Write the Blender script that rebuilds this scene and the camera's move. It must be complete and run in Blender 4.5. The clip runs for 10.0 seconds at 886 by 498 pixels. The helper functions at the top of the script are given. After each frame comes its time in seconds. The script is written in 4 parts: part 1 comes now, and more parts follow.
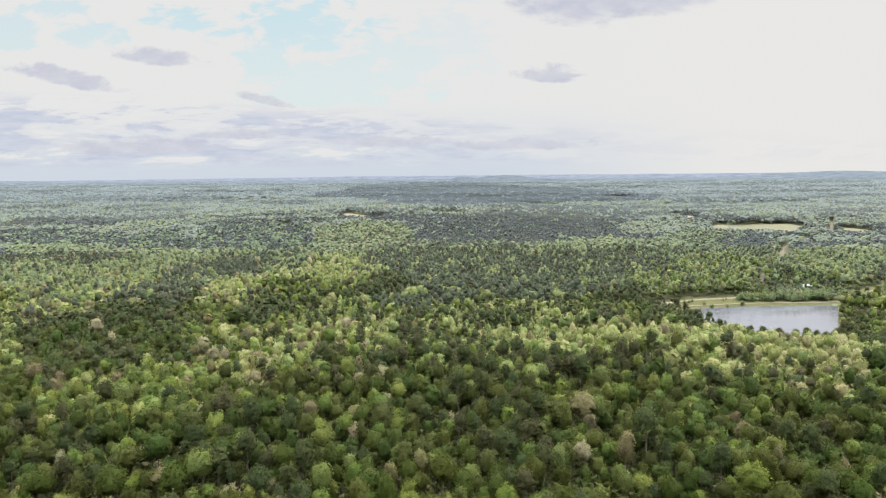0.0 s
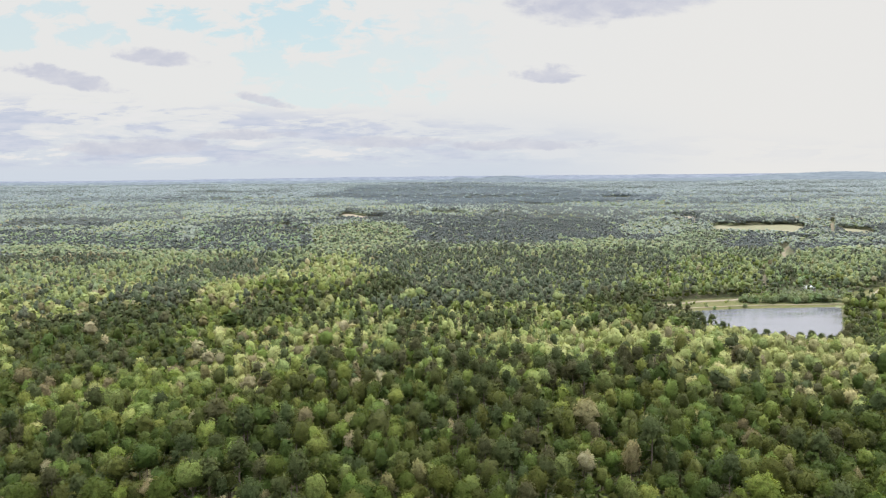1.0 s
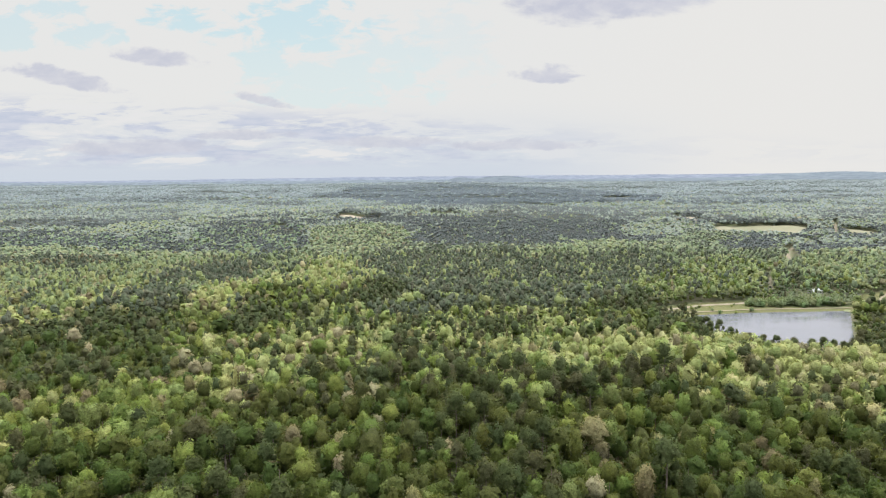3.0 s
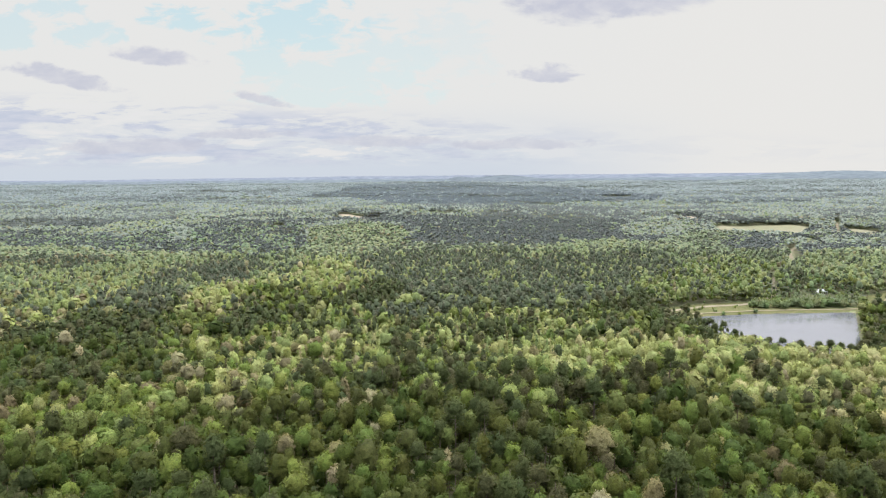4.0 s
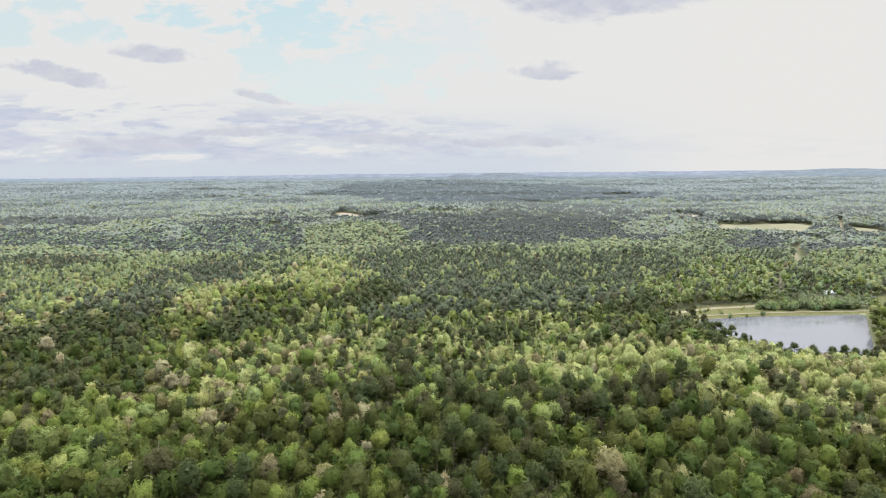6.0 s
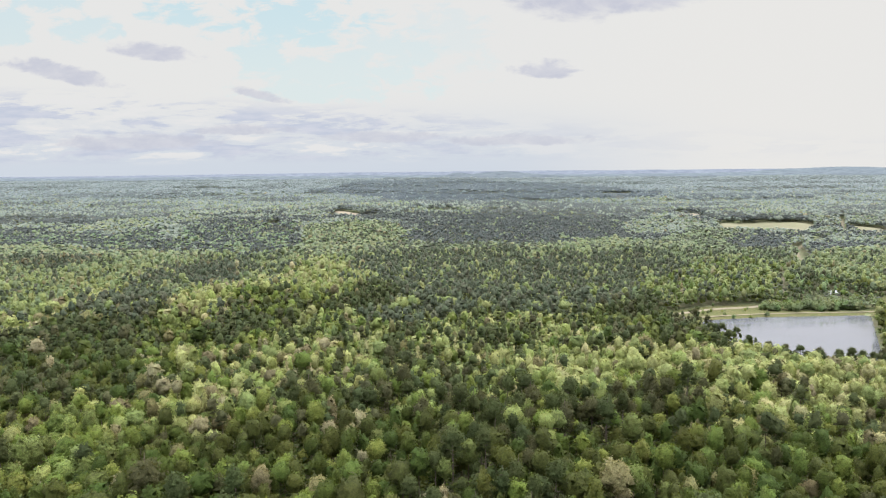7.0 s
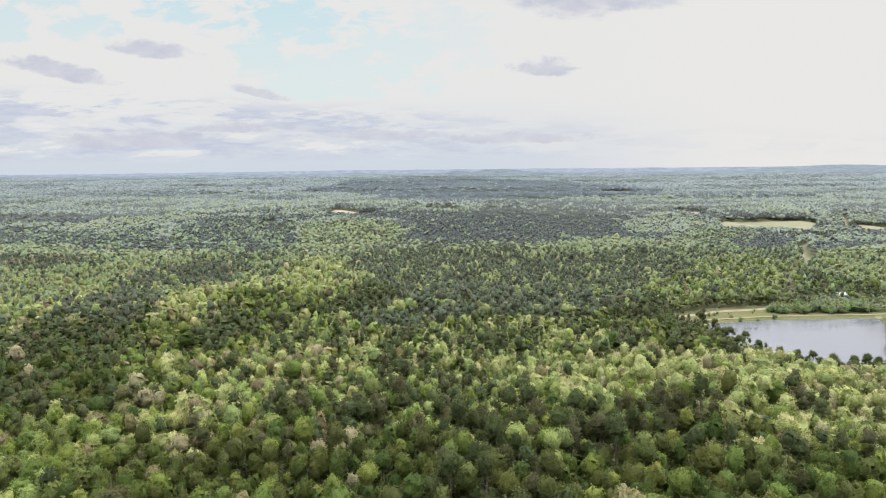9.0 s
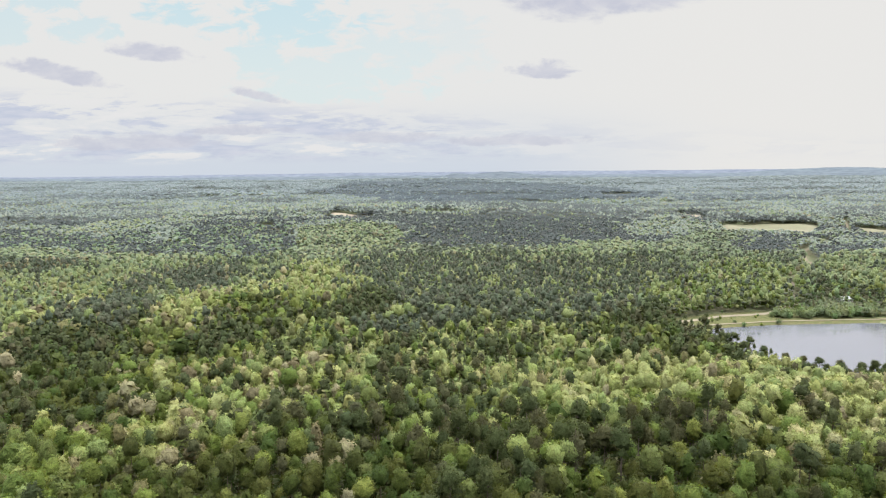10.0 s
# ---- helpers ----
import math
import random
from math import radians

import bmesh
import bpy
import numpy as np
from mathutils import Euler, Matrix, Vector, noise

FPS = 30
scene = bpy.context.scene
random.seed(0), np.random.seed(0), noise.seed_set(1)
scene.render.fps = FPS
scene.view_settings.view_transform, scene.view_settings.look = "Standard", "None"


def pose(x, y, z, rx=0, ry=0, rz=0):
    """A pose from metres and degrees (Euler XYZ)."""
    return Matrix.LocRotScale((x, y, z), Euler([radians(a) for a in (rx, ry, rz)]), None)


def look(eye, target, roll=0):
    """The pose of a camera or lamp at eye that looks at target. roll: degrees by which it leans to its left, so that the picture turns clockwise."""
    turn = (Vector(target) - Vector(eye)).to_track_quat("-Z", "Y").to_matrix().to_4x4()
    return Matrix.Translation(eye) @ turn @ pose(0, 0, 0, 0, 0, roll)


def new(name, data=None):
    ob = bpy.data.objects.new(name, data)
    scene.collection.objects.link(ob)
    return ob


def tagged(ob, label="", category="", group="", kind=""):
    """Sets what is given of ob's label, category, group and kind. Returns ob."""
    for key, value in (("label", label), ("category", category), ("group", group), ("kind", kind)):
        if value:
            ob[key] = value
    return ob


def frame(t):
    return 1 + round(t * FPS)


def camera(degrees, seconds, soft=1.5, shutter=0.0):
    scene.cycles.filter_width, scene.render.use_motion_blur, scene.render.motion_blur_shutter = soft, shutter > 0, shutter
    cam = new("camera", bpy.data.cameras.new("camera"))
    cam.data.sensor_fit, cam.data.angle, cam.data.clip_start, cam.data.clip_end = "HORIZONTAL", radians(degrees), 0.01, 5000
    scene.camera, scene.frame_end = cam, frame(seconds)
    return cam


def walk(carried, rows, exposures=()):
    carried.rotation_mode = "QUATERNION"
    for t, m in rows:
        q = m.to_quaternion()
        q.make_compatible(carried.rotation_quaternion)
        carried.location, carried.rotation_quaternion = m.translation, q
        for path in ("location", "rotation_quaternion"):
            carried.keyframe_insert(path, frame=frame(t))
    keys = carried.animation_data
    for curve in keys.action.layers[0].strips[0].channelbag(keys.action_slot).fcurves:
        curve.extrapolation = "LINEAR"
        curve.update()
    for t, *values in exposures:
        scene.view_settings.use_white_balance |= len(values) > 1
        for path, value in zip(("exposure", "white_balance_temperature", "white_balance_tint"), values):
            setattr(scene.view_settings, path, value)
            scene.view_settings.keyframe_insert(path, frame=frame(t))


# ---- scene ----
cam = camera(70.0, 10.0, soft=1.15)
EYE = 128.0     # above the pond's surface, which is z = 0
LEAN = 0.441
PATH = [  # seconds, x, y, climb, pitch, yaw
    (0.0, 0.00, 0.00, 0.00, -6.386, 0.000),
    (0.5, 0.11, 3.46, 0.02, -6.366, -0.021),
    (1.0, 0.22, 7.15, 0.09, -6.339, -0.051),
    (1.5, 0.34, 11.08, 0.21, -6.314, -0.078),
    (2.0, 0.50, 15.23, 0.33, -6.282, -0.095),
    (2.5, 0.70, 19.53, 0.42, -6.305, -0.116),
    (4.0, 1.20, 32.91, 0.67, -6.408, -0.170),
    (4.5, 1.36, 37.34, 0.75, -6.466, -0.188),
    (5.0, 1.57, 41.75, 0.86, -6.508, -0.200),
    (5.5, 1.78, 46.16, 1.01, -6.549, -0.221),
    (7.0, 2.23, 59.15, 1.67, -6.769, -0.296),
    (7.5, 2.38, 63.53, 1.85, -6.818, -0.323),
    (8.0, 2.54, 67.96, 1.99, -6.861, -0.345),
    (8.5, 2.69, 72.20, 2.11, -6.929, -0.363),
    (9.0, 2.83, 76.30, 2.26, -6.964, -0.394),
    (9.5, 2.96, 80.21, 2.44, -6.802, -0.425),
    (10.0, 3.02, 84.00, 2.59, -6.741, -0.454),
]
walk(cam, [(t, pose(x, y, EYE + z, 90 + p, 0, w) @ pose(0, 0, 0, 0, 0, -LEAN)) for t, x, y, z, p, w in PATH])
scene.view_settings.exposure = 0.5

# ---- sky and sun ----
SUN_ELEVATION, SUN_AZIMUTH = 52.0, 55.0      # azimuth: degrees to the right of straight ahead (+y)


class Nodes:
    """Short notation for shader nodes."""

    def __init__(self, tree):
        self.tree = tree
        tree.nodes.clear()

    def put(self, kind, **inputs):
        node = self.tree.nodes.new(kind)
        for key, value in inputs.items():
            slot = node.inputs[int(key[1:])] if key[0] == "i" and key[1:].isdigit() else node.inputs[key.replace("_", " ")]
            self.set(slot, value)
        return node

    def set(self, slot, value):
        if isinstance(value, bpy.types.NodeSocket):
            self.tree.links.new(value, slot)
        else:
            slot.default_value = value

    def math(self, op, a, b=0.0, c=0.0, clamp=False):
        node = self.put("ShaderNodeMath", i0=a, i1=b, i2=c)
        node.operation, node.use_clamp = op, clamp
        return node.outputs[0]

    def step(self, value, low, high, a=0.0, b=1.0):
        node = self.put("ShaderNodeMapRange", i0=value, i1=low, i2=high, i3=a, i4=b)
        node.interpolation_type = "SMOOTHSTEP"
        return node.outputs[0]

    def mix(self, fac, a, b, blend="MIX"):
        node = self.tree.nodes.new("ShaderNodeMix")
        node.data_type, node.blend_type = "RGBA", blend
        for slot, value in ((0, fac), (6, a), (7, b)):
            if isinstance(value, tuple) and len(value) == 3:
                value = (*value, 1.0)
            self.set(node.inputs[slot], value)
        return node.outputs[2]

    def noise(self, vector, scale, detail=3.0, rough=0.55, warp=0.0):
        return self.put("ShaderNodeTexNoise", Vector=vector, Scale=scale, Detail=detail, Roughness=rough, Distortion=warp).outputs[0]

    def xyz(self, x, y, z=0.0):
        return self.put("ShaderNodeCombineXYZ", i0=x, i1=y, i2=z).outputs[0]


def make_sky():
    world = bpy.data.worlds.new("sky")
    scene.world = world
    world.use_nodes = True
    n = Nodes(world.node_tree)
    nishita = n.put("ShaderNodeTexSky")
    nishita.sky_type, nishita.sun_disc = "NISHITA", False
    nishita.sun_elevation, nishita.sun_rotation = radians(SUN_ELEVATION), radians(SUN_AZIMUTH)
    blue = n.mix(1.0, nishita.outputs[0], (0.13, 0.13, 0.13), "MULTIPLY")
    way = n.put("ShaderNodeTexCoord").outputs["Generated"]
    part = n.put("ShaderNodeSeparateXYZ", i0=way)
    x, y, z = part.outputs
    ahead = n.math("MAXIMUM", n.math("ABSOLUTE", y), 0.12)
    u, v = n.math("DIVIDE", x, ahead), n.math("DIVIDE", z, ahead)
    # high veil of white cloud with blue gaps, closed towards the sun's side
    flat = n.xyz(u, n.math("MULTIPLY", v, 2.4))
    big = n.noise(flat, 5.2, 4.0, 0.5, 0.8)
    puffs = n.noise(flat, 19.0, 8.0, 0.66, 0.5)
    edge = n.math("MULTIPLY_ADD", puffs, 6.5, n.math("MULTIPLY_ADD", big, 3.4, -4.95))
    gap = 0.0
    for gu, gv, ru, rv, clear in ((-0.223, 0.236, 0.125, 0.043, 1.00), (-0.387, 0.243, 0.058, 0.021, 1.00), (-0.148, 0.151, 0.161, 0.038, 0.65), (-0.544, 0.224, 0.058, 0.020, 0.70), (-0.651, 0.226, 0.040, 0.031, 0.70), (-0.073, 0.184, 0.080, 0.040, 0.55), (-0.269, 0.185, 0.049, 0.031, 0.80), (-0.593, 0.261, 0.054, 0.013, 0.70), (0.018, 0.205, 0.063, 0.054, 0.30)):
        du, dv = n.math("DIVIDE", n.math("SUBTRACT", u, gu), ru), n.math("DIVIDE", n.math("SUBTRACT", v, gv), rv)
        r = n.math("ADD", n.math("MULTIPLY_ADD", du, du, edge), n.math("MULTIPLY", dv, dv))
        gap = n.math("MAXIMUM", gap, n.math("MULTIPLY", n.step(r, 1.25, 0.2), clear))
    white = n.math("SUBTRACT", 1.0, gap)
    thin = n.math("MULTIPLY_ADD", white, 0.12, 0.88)
    bright = n.mix(n.step(v, 0.0, 0.13), (0.63, 0.685, 0.765), (0.795, 0.797, 0.79))
    bright = n.mix(n.step(u, 0.05, 0.5), bright, (0.81, 0.803, 0.787))
    veil = n.mix(white, n.mix(n.step(v, 0.14, 0.27), (0.71, 0.83, 0.83), (0.64, 0.80, 0.84)), bright)
    sky = n.mix(thin, blue, veil)
    # long grey-lavender bars of cloud low over the horizon
    along = n.xyz(n.math("MULTIPLY", u, 4.2), n.math("MULTIPLY", v, 24.0))
    field = n.noise(along, 1.5, 8.0, 0.64, 0.25)
    low = n.math("MULTIPLY", n.step(v, 0.014, 0.035), n.step(n.math("MULTIPLY_ADD", u, 0.06, v), 0.105, 0.070))
    low = n.math("MULTIPLY", low, n.step(u, 0.42, -0.2, 0.15, 1.0))
    bars = n.math("MULTIPLY", n.step(field, 0.475, 0.555), low)
    sky = n.mix(n.math("MULTIPLY", n.step(field, 0.47, 0.40), low), sky, (0.795, 0.795, 0.80))
    shade = n.noise(along, 5.0, 4.0, 0.6)
    sky = n.mix(bars, sky, n.mix(n.step(shade, 0.3, 0.7), (0.545, 0.595, 0.715), (0.655, 0.68, 0.765)))
    # single cumulus bases
    rag = n.noise(n.xyz(u, n.math("MULTIPLY", v, 2.2)), 17.0, 8.0, 0.64, 0.3)
    for cu, cv, ru, rv, lean, depth, torn in (
        (0.210, 0.272, 0.120, 0.075, 0.0, 1.0, 1.6), (0.325, 0.268, 0.115, 0.045, 0.05, 0.95, 1.8), (0.166, 0.156, 0.055, 0.020, 0.0, 0.9, 3.4),
        (-0.435, 0.186, 0.085, 0.020, -0.10, 0.9, 3.0), (-0.576, 0.155, 0.105, 0.020, -0.20, 0.9, 3.0),
        (-0.273, 0.121, 0.046, 0.011, -0.22, 0.8, 3.4), (-0.090, 0.056, 0.110, 0.014, 0.0, 0.7, 3.4),
        (-0.480, 0.050, 0.150, 0.018, 0.0, 0.8, 3.4), (-0.310, 0.069, 0.090, 0.011, 0.0, 0.8, 3.4), (0.130, 0.050, 0.130, 0.013, 0.0, 0.75, 3.4),
    ):
        du = n.math("DIVIDE", n.math("SUBTRACT", u, cu), ru)
        dv = n.math("MULTIPLY_ADD", n.math("SUBTRACT", u, cu), -lean, n.math("SUBTRACT", v, cv))
        dv = n.math("DIVIDE", dv, rv)
        dv = n.math("MAXIMUM", dv, n.math("MULTIPLY", dv, -1.7))      # flat base, heaped top
        r = n.math("ADD", n.math("MULTIPLY", du, du), n.math("MULTIPLY", dv, dv))
        r = n.math("ADD", r, n.math("MULTIPLY_ADD", rag, torn, -torn / 2))
        body = n.math("MULTIPLY", n.step(r, 1.0, 0.25), depth)
        sky = n.mix(body, sky, n.mix(n.step(rag, 0.35, 0.6), (0.565, 0.585, 0.68), (0.65, 0.66, 0.725)))
    # behind and below: plain bright cloud
    sky = n.mix(n.step(y, 0.05, -0.1), sky, (0.74, 0.76, 0.80))
    # the sky overhead, out of view, is brightened to fill the shade below
    back = n.put("ShaderNodeBackground", Color=sky, Strength=n.step(z, 0.30, 0.75, 0.707, 4.6))
    out = n.put("ShaderNodeOutputWorld")
    n.tree.links.new(back.outputs[0], out.inputs[0])


make_sky()
sun_data = bpy.data.lights.new("sun", "SUN")
sun_data.energy, sun_data.angle, sun_data.color = 2.4, radians(14.0), (1.0, 0.95, 0.86)
sun = new("sun", sun_data)
el, az = radians(SUN_ELEVATION), radians(SUN_AZIMUTH)
sun.matrix_world = look((math.sin(az) * math.cos(el) * 900, math.cos(az) * math.cos(el) * 900, math.sin(el) * 900), (0, 0, 0))

# ---- materials ----


def material(name):
    mat = bpy.data.materials.new(name)
    mat.use_nodes = True
    return mat, Nodes(mat.node_tree)


def finish(n, shader, bump=None, strength=0.4, distance=0.1):
    out = n.put("ShaderNodeOutputMaterial")
    n.tree.links.new(shader, out.inputs[0])


def surface(name, colours, scale, rough=0.8, fine=None, bump=0.0, spec=0.3, warp=0.3):
    """A two-scale mottled surface between two or three colours."""
    mat, n = material(name)
    place = n.put("ShaderNodeNewGeometry").outputs["Position"]
    big = n.noise(place, scale, 4.0, 0.6, warp)
    small = n.noise(place, fine or scale * 9, 3.0, 0.6)
    colour = n.mix(n.step(big, 0.36, 0.64), colours[0], colours[1])
    if len(colours) > 2:
        colour = n.mix(n.step(small, 0.45, 0.7), colour, colours[2])
    colour = n.mix(0.35, colour, n.mix(n.step(small, 0.3, 0.7), (0.25, 0.25, 0.25), (0.75, 0.75, 0.75)), "OVERLAY")
    node = n.put("ShaderNodeBsdfPrincipled", Base_Color=colour, Roughness=rough, Specular_IOR_Level=spec)
    if bump:
        relief = n.put("ShaderNodeBump", Height=small, Strength=0.6, Distance=bump)
        n.tree.links.new(relief.outputs[0], node.inputs["Normal"])
    finish(n, node.outputs[0])
    return mat


def leaf_material(name, own, sheen=0.0, vary=1.0, clump=0.7):
    """Leaves: colour from the tree (own: the object's colour; else the face's leaf_colour), varied from clump to clump; light passes through.
    clump: the size in metres of the sprays that roughen the crown."""
    mat, n = material(name)
    if own:
        colour = n.put("ShaderNodeObjectInfo").outputs["Color"]
    else:
        node = n.tree.nodes.new("ShaderNodeAttribute")
        node.attribute_name = "leaf_colour"
        colour = node.outputs["Color"]
    place = n.put("ShaderNodeNewGeometry")
    grain = n.noise(place.outputs["Position"], 0.45, 2.0, 0.6)
    each = place.outputs["Random Per Island"]
    spray = n.noise(place.outputs["Position"], 1.6 / clump, 3.0, 0.65)
    fine = n.step(spray, 0.32, 0.68, -0.34 * vary, 0.34 * vary)
    value = n.math("ADD", fine, n.math("MULTIPLY_ADD", each, 0.26 * vary, n.math("MULTIPLY_ADD", grain, 0.5 * vary, 1.0 - 0.38 * vary)))
    hue = n.put("ShaderNodeHueSaturation", Color=colour, Value=value, Hue=n.math("MULTIPLY_ADD", grain, 0.05, 0.475)).outputs[0]
    relief = n.put("ShaderNodeBump", Height=spray, Strength=0.7, Distance=0.6 * clump).outputs[0]
    # the blue-white sheen, stronger on farther leaves, stands in for haze
    body = n.put("ShaderNodeBsdfPrincipled", Base_Color=hue, Roughness=0.75, Specular_IOR_Level=0.12, Sheen_Weight=sheen, Sheen_Roughness=0.6, Sheen_Tint=(0.85, 0.93, 1.0, 1), Normal=relief)
    glow = n.put("ShaderNodeBsdfTranslucent", Color=n.mix(1.0, hue, (1.15, 1.1, 0.7), "MULTIPLY"))
    both = n.put("ShaderNodeMixShader", i0=0.4, i1=body.outputs[0], i2=glow.outputs[0])
    finish(n, both.outputs[0])
    return mat


LEAF_OWN = leaf_material("leaves", True, 0.0, 0.95, 0.6)
LEAF = leaf_material("leaves_of_the_wood", False, 0.02, 0.95, 0.8)
LEAF_MID = leaf_material("leaves_of_the_hollow_wood", False, 0.03, 0.85, 1.1)
# distant leaves: sheen and flatter tones imitate the veil of haze
LEAF_HAZED = leaf_material("hazed_leaves_of_the_wood", False, 0.06, 0.5, 1.6)
LEAF_FAR = leaf_material("hazed_leaves_of_the_far_wood", False, 0.10, 0.25, 3.5)
BARK = surface("bark", ((0.09, 0.07, 0.055), (0.15, 0.125, 0.10), (0.05, 0.04, 0.03)), 0.8, 0.9, 6.0, 0.05)
FLOOR = surface("forest_floor", ((0.085, 0.085, 0.045), (0.085, 0.11, 0.045), (0.12, 0.10, 0.06)), 0.02, 0.95, 0.35)
FIELD = surface("dry_field", ((0.108, 0.104, 0.062), (0.126, 0.116, 0.074), (0.084, 0.092, 0.050)), 0.012, 0.9, 0.2)
SOIL = surface("bare_soil", ((0.19, 0.16, 0.12), (0.215, 0.18, 0.14), (0.15, 0.145, 0.09)), 0.012, 0.95, 0.2)
GRASS = surface("mown_grass", ((0.082, 0.082, 0.036), (0.060, 0.072, 0.027), (0.105, 0.092, 0.052)), 0.06, 1.0, 0.7, 0.05, 0.05)
GRAVEL = surface("pale_gravel", ((0.165, 0.143, 0.106), (0.195, 0.170, 0.130), (0.12, 0.108, 0.075)), 0.15, 1.0, 1.5, 0.03, 0.05)


def water_material():
    mat, n = material("pond_water")
    place = n.put("ShaderNodeNewGeometry").outputs["Position"]
    stretch = n.put("ShaderNodeMapping", Vector=place, Scale=(0.5, 1.3, 1.0)).outputs[0]
    ripple = n.noise(stretch, 0.9, 3.0, 0.6)
    breeze = n.noise(stretch, 0.022, 3.0, 0.55, 0.6)
    relief = n.put("ShaderNodeBump", Height=ripple, Strength=n.step(breeze, 0.4, 0.65, 0.12, 0.4), Distance=0.12)
    node = n.put("ShaderNodeBsdfPrincipled", Base_Color=(0.095, 0.10, 0.12, 1), Roughness=n.step(breeze, 0.42, 0.58, 0.05, 0.24), IOR=1.75, Normal=relief.outputs[0])
    finish(n, node.outputs[0])
    return mat


WATER = water_material()

# ---- the lie of the land ----
POND = [(234, 602), (290, 612), (389, 616), (365, 577), (330, 520), (306, 480), (284, 455), (255, 452), (230, 480), (217, 530), (220, 575)]


def inside(poly, x, y):
    hit = np.zeros(np.shape(x), bool)
    for (ax, ay), (bx, by) in zip(poly, poly[1:] + poly[:1]):
        if ay != by:
            hit ^= ((ay > y) != (by > y)) & (x < ax + (bx - ax) * (y - ay) / (by - ay))
    return hit


def off_line(line, x, y):
    """Distance from an open line of points."""
    best = np.full(np.shape(x), 1e9)
    for (ax, ay), (bx, by) in zip(line, line[1:]):
        k = np.clip(((x - ax) * (bx - ax) + (y - ay) * (by - ay)) / ((bx - ax) ** 2 + (by - ay) ** 2), 0, 1)
        best = np.minimum(best, np.hypot(x - ax - k * (bx - ax), y - ay - k * (by - ay)))
    return best


def smooth(a, b, x):
    k = np.clip((x - a) / (b - a), 0, 1)
    return k * k * (3 - 2 * k)


def waves(x, y, size, seed):
    """Soft value between -1 and 1 that wanders over `size` metres."""
    r = np.random.RandomState(seed)
    out = 0
    for i in range(7):
        a, p, k = r.uniform(0, 6.283), r.uniform(0, 6.283), r.uniform(0.6, 1.9) * 6.283 / size
        out = out + np.sin(k * (x * np.cos(a) + y * np.sin(a)) + p + 1.3 * np.sin(k * 0.37 * (x * np.sin(a) - y * np.cos(a)) + 2 * p))
    return out / 3.2


def land(x, y):
    def hill(h, cx, cy, sx, sy):
        return h * np.exp(-((x - cx) / sx) ** 2 / 2 - ((y - cy) / sy) ** 2 / 2)
    z = 4.0 + hill(18, -20, 235, 170, 85) + hill(9, 160, 345, 70, 34) + hill(13, -110, 680, 120, 110) + hill(7, 240, 915, 150, 110)
    z = z + hill(23, -150, 1560, 450, 380) + hill(10, -330, 1230, 200, 150) + hill(6, -30, 1150, 160, 120)
    z = z + 16 * smooth(1100, 2000, y) + 100 * np.clip((y - 2000) / 2900, 0, 2)
    z = z + 2.2 * waves(x, y, 150, 3) * smooth(100, 200, y) + 8 * waves(x * 0.35, y, 560, 5) * smooth(1000, 1800, y) * (1 - 0.5 * smooth(2400, 3200, y))
    near = off_line(POND + POND[:1], x, y)
    near = np.where(inside(POND, x, y), -near, near)
    shore = smooth(95, 8, near)
    z = z * (1 - shore) + 1.3 * shore
    return np.where(near < 9, -2.5 + 3.8 * smooth(-7, 6, near), z)


def sheet(name, xs, ys, mat, lift=0.0, keep=None):
    """A draped grid of land."""
    gx, gy = np.meshgrid(xs, ys)
    z = land(gx, gy) + lift
    nx = len(xs)
    verts = np.stack([gx.ravel(), gy.ravel(), z.ravel()], 1)
    faces = [(j * nx + i, j * nx + i + 1, (j + 1) * nx + i + 1, (j + 1) * nx + i) for j in range(len(ys) - 1) for i in range(nx - 1)]
    if keep is not None:
        cx, cy = (gx[1:, 1:] + gx[:-1, :-1]) / 2, (gy[1:, 1:] + gy[:-1, :-1]) / 2
        ok = keep(cx, cy).ravel()
        faces = [f for f, k in zip(faces, ok) if k]
    me = bpy.data.meshes.new(name)
    me.from_pydata(verts.tolist(), [], faces)
    me.materials.append(mat)
    me.polygons.foreach_set("use_smooth", [True] * len(me.polygons))
    bm = bmesh.new()
    bm.from_mesh(me)
    bmesh.ops.delete(bm, geom=[w for w in bm.verts if not w.link_faces], context="VERTS")
    bm.to_mesh(me)
    bm.free()
    return new(name, me)


side_x = np.concatenate([np.arange(0, 460, 9.0), np.geomspace(465, 4300, 46)])
grid_x = np.concatenate([-side_x[:0:-1], side_x])
grid_y = np.concatenate([np.linspace(-700, 120, 20), np.arange(132, 760, 8.0), np.geomspace(775, 4940, 110)])
ground = tagged(sheet("ground", grid_x, grid_y, FLOOR), "brown leaf-littered forest floor of rolling land", "ground", kind="structure")

me = bpy.data.meshes.new("water")
me.from_pydata([(x, y, 0.0) for x, y in [(300 + (px - 300) * 1.06, 540 + (py - 540) * 1.06) for px, py in POND]], [], [tuple(range(len(POND)))[::-1]])
me.materials.append(WATER)
water = tagged(new("water", me), "calm grey pond reflecting the cloudy sky", "water", kind="structure")

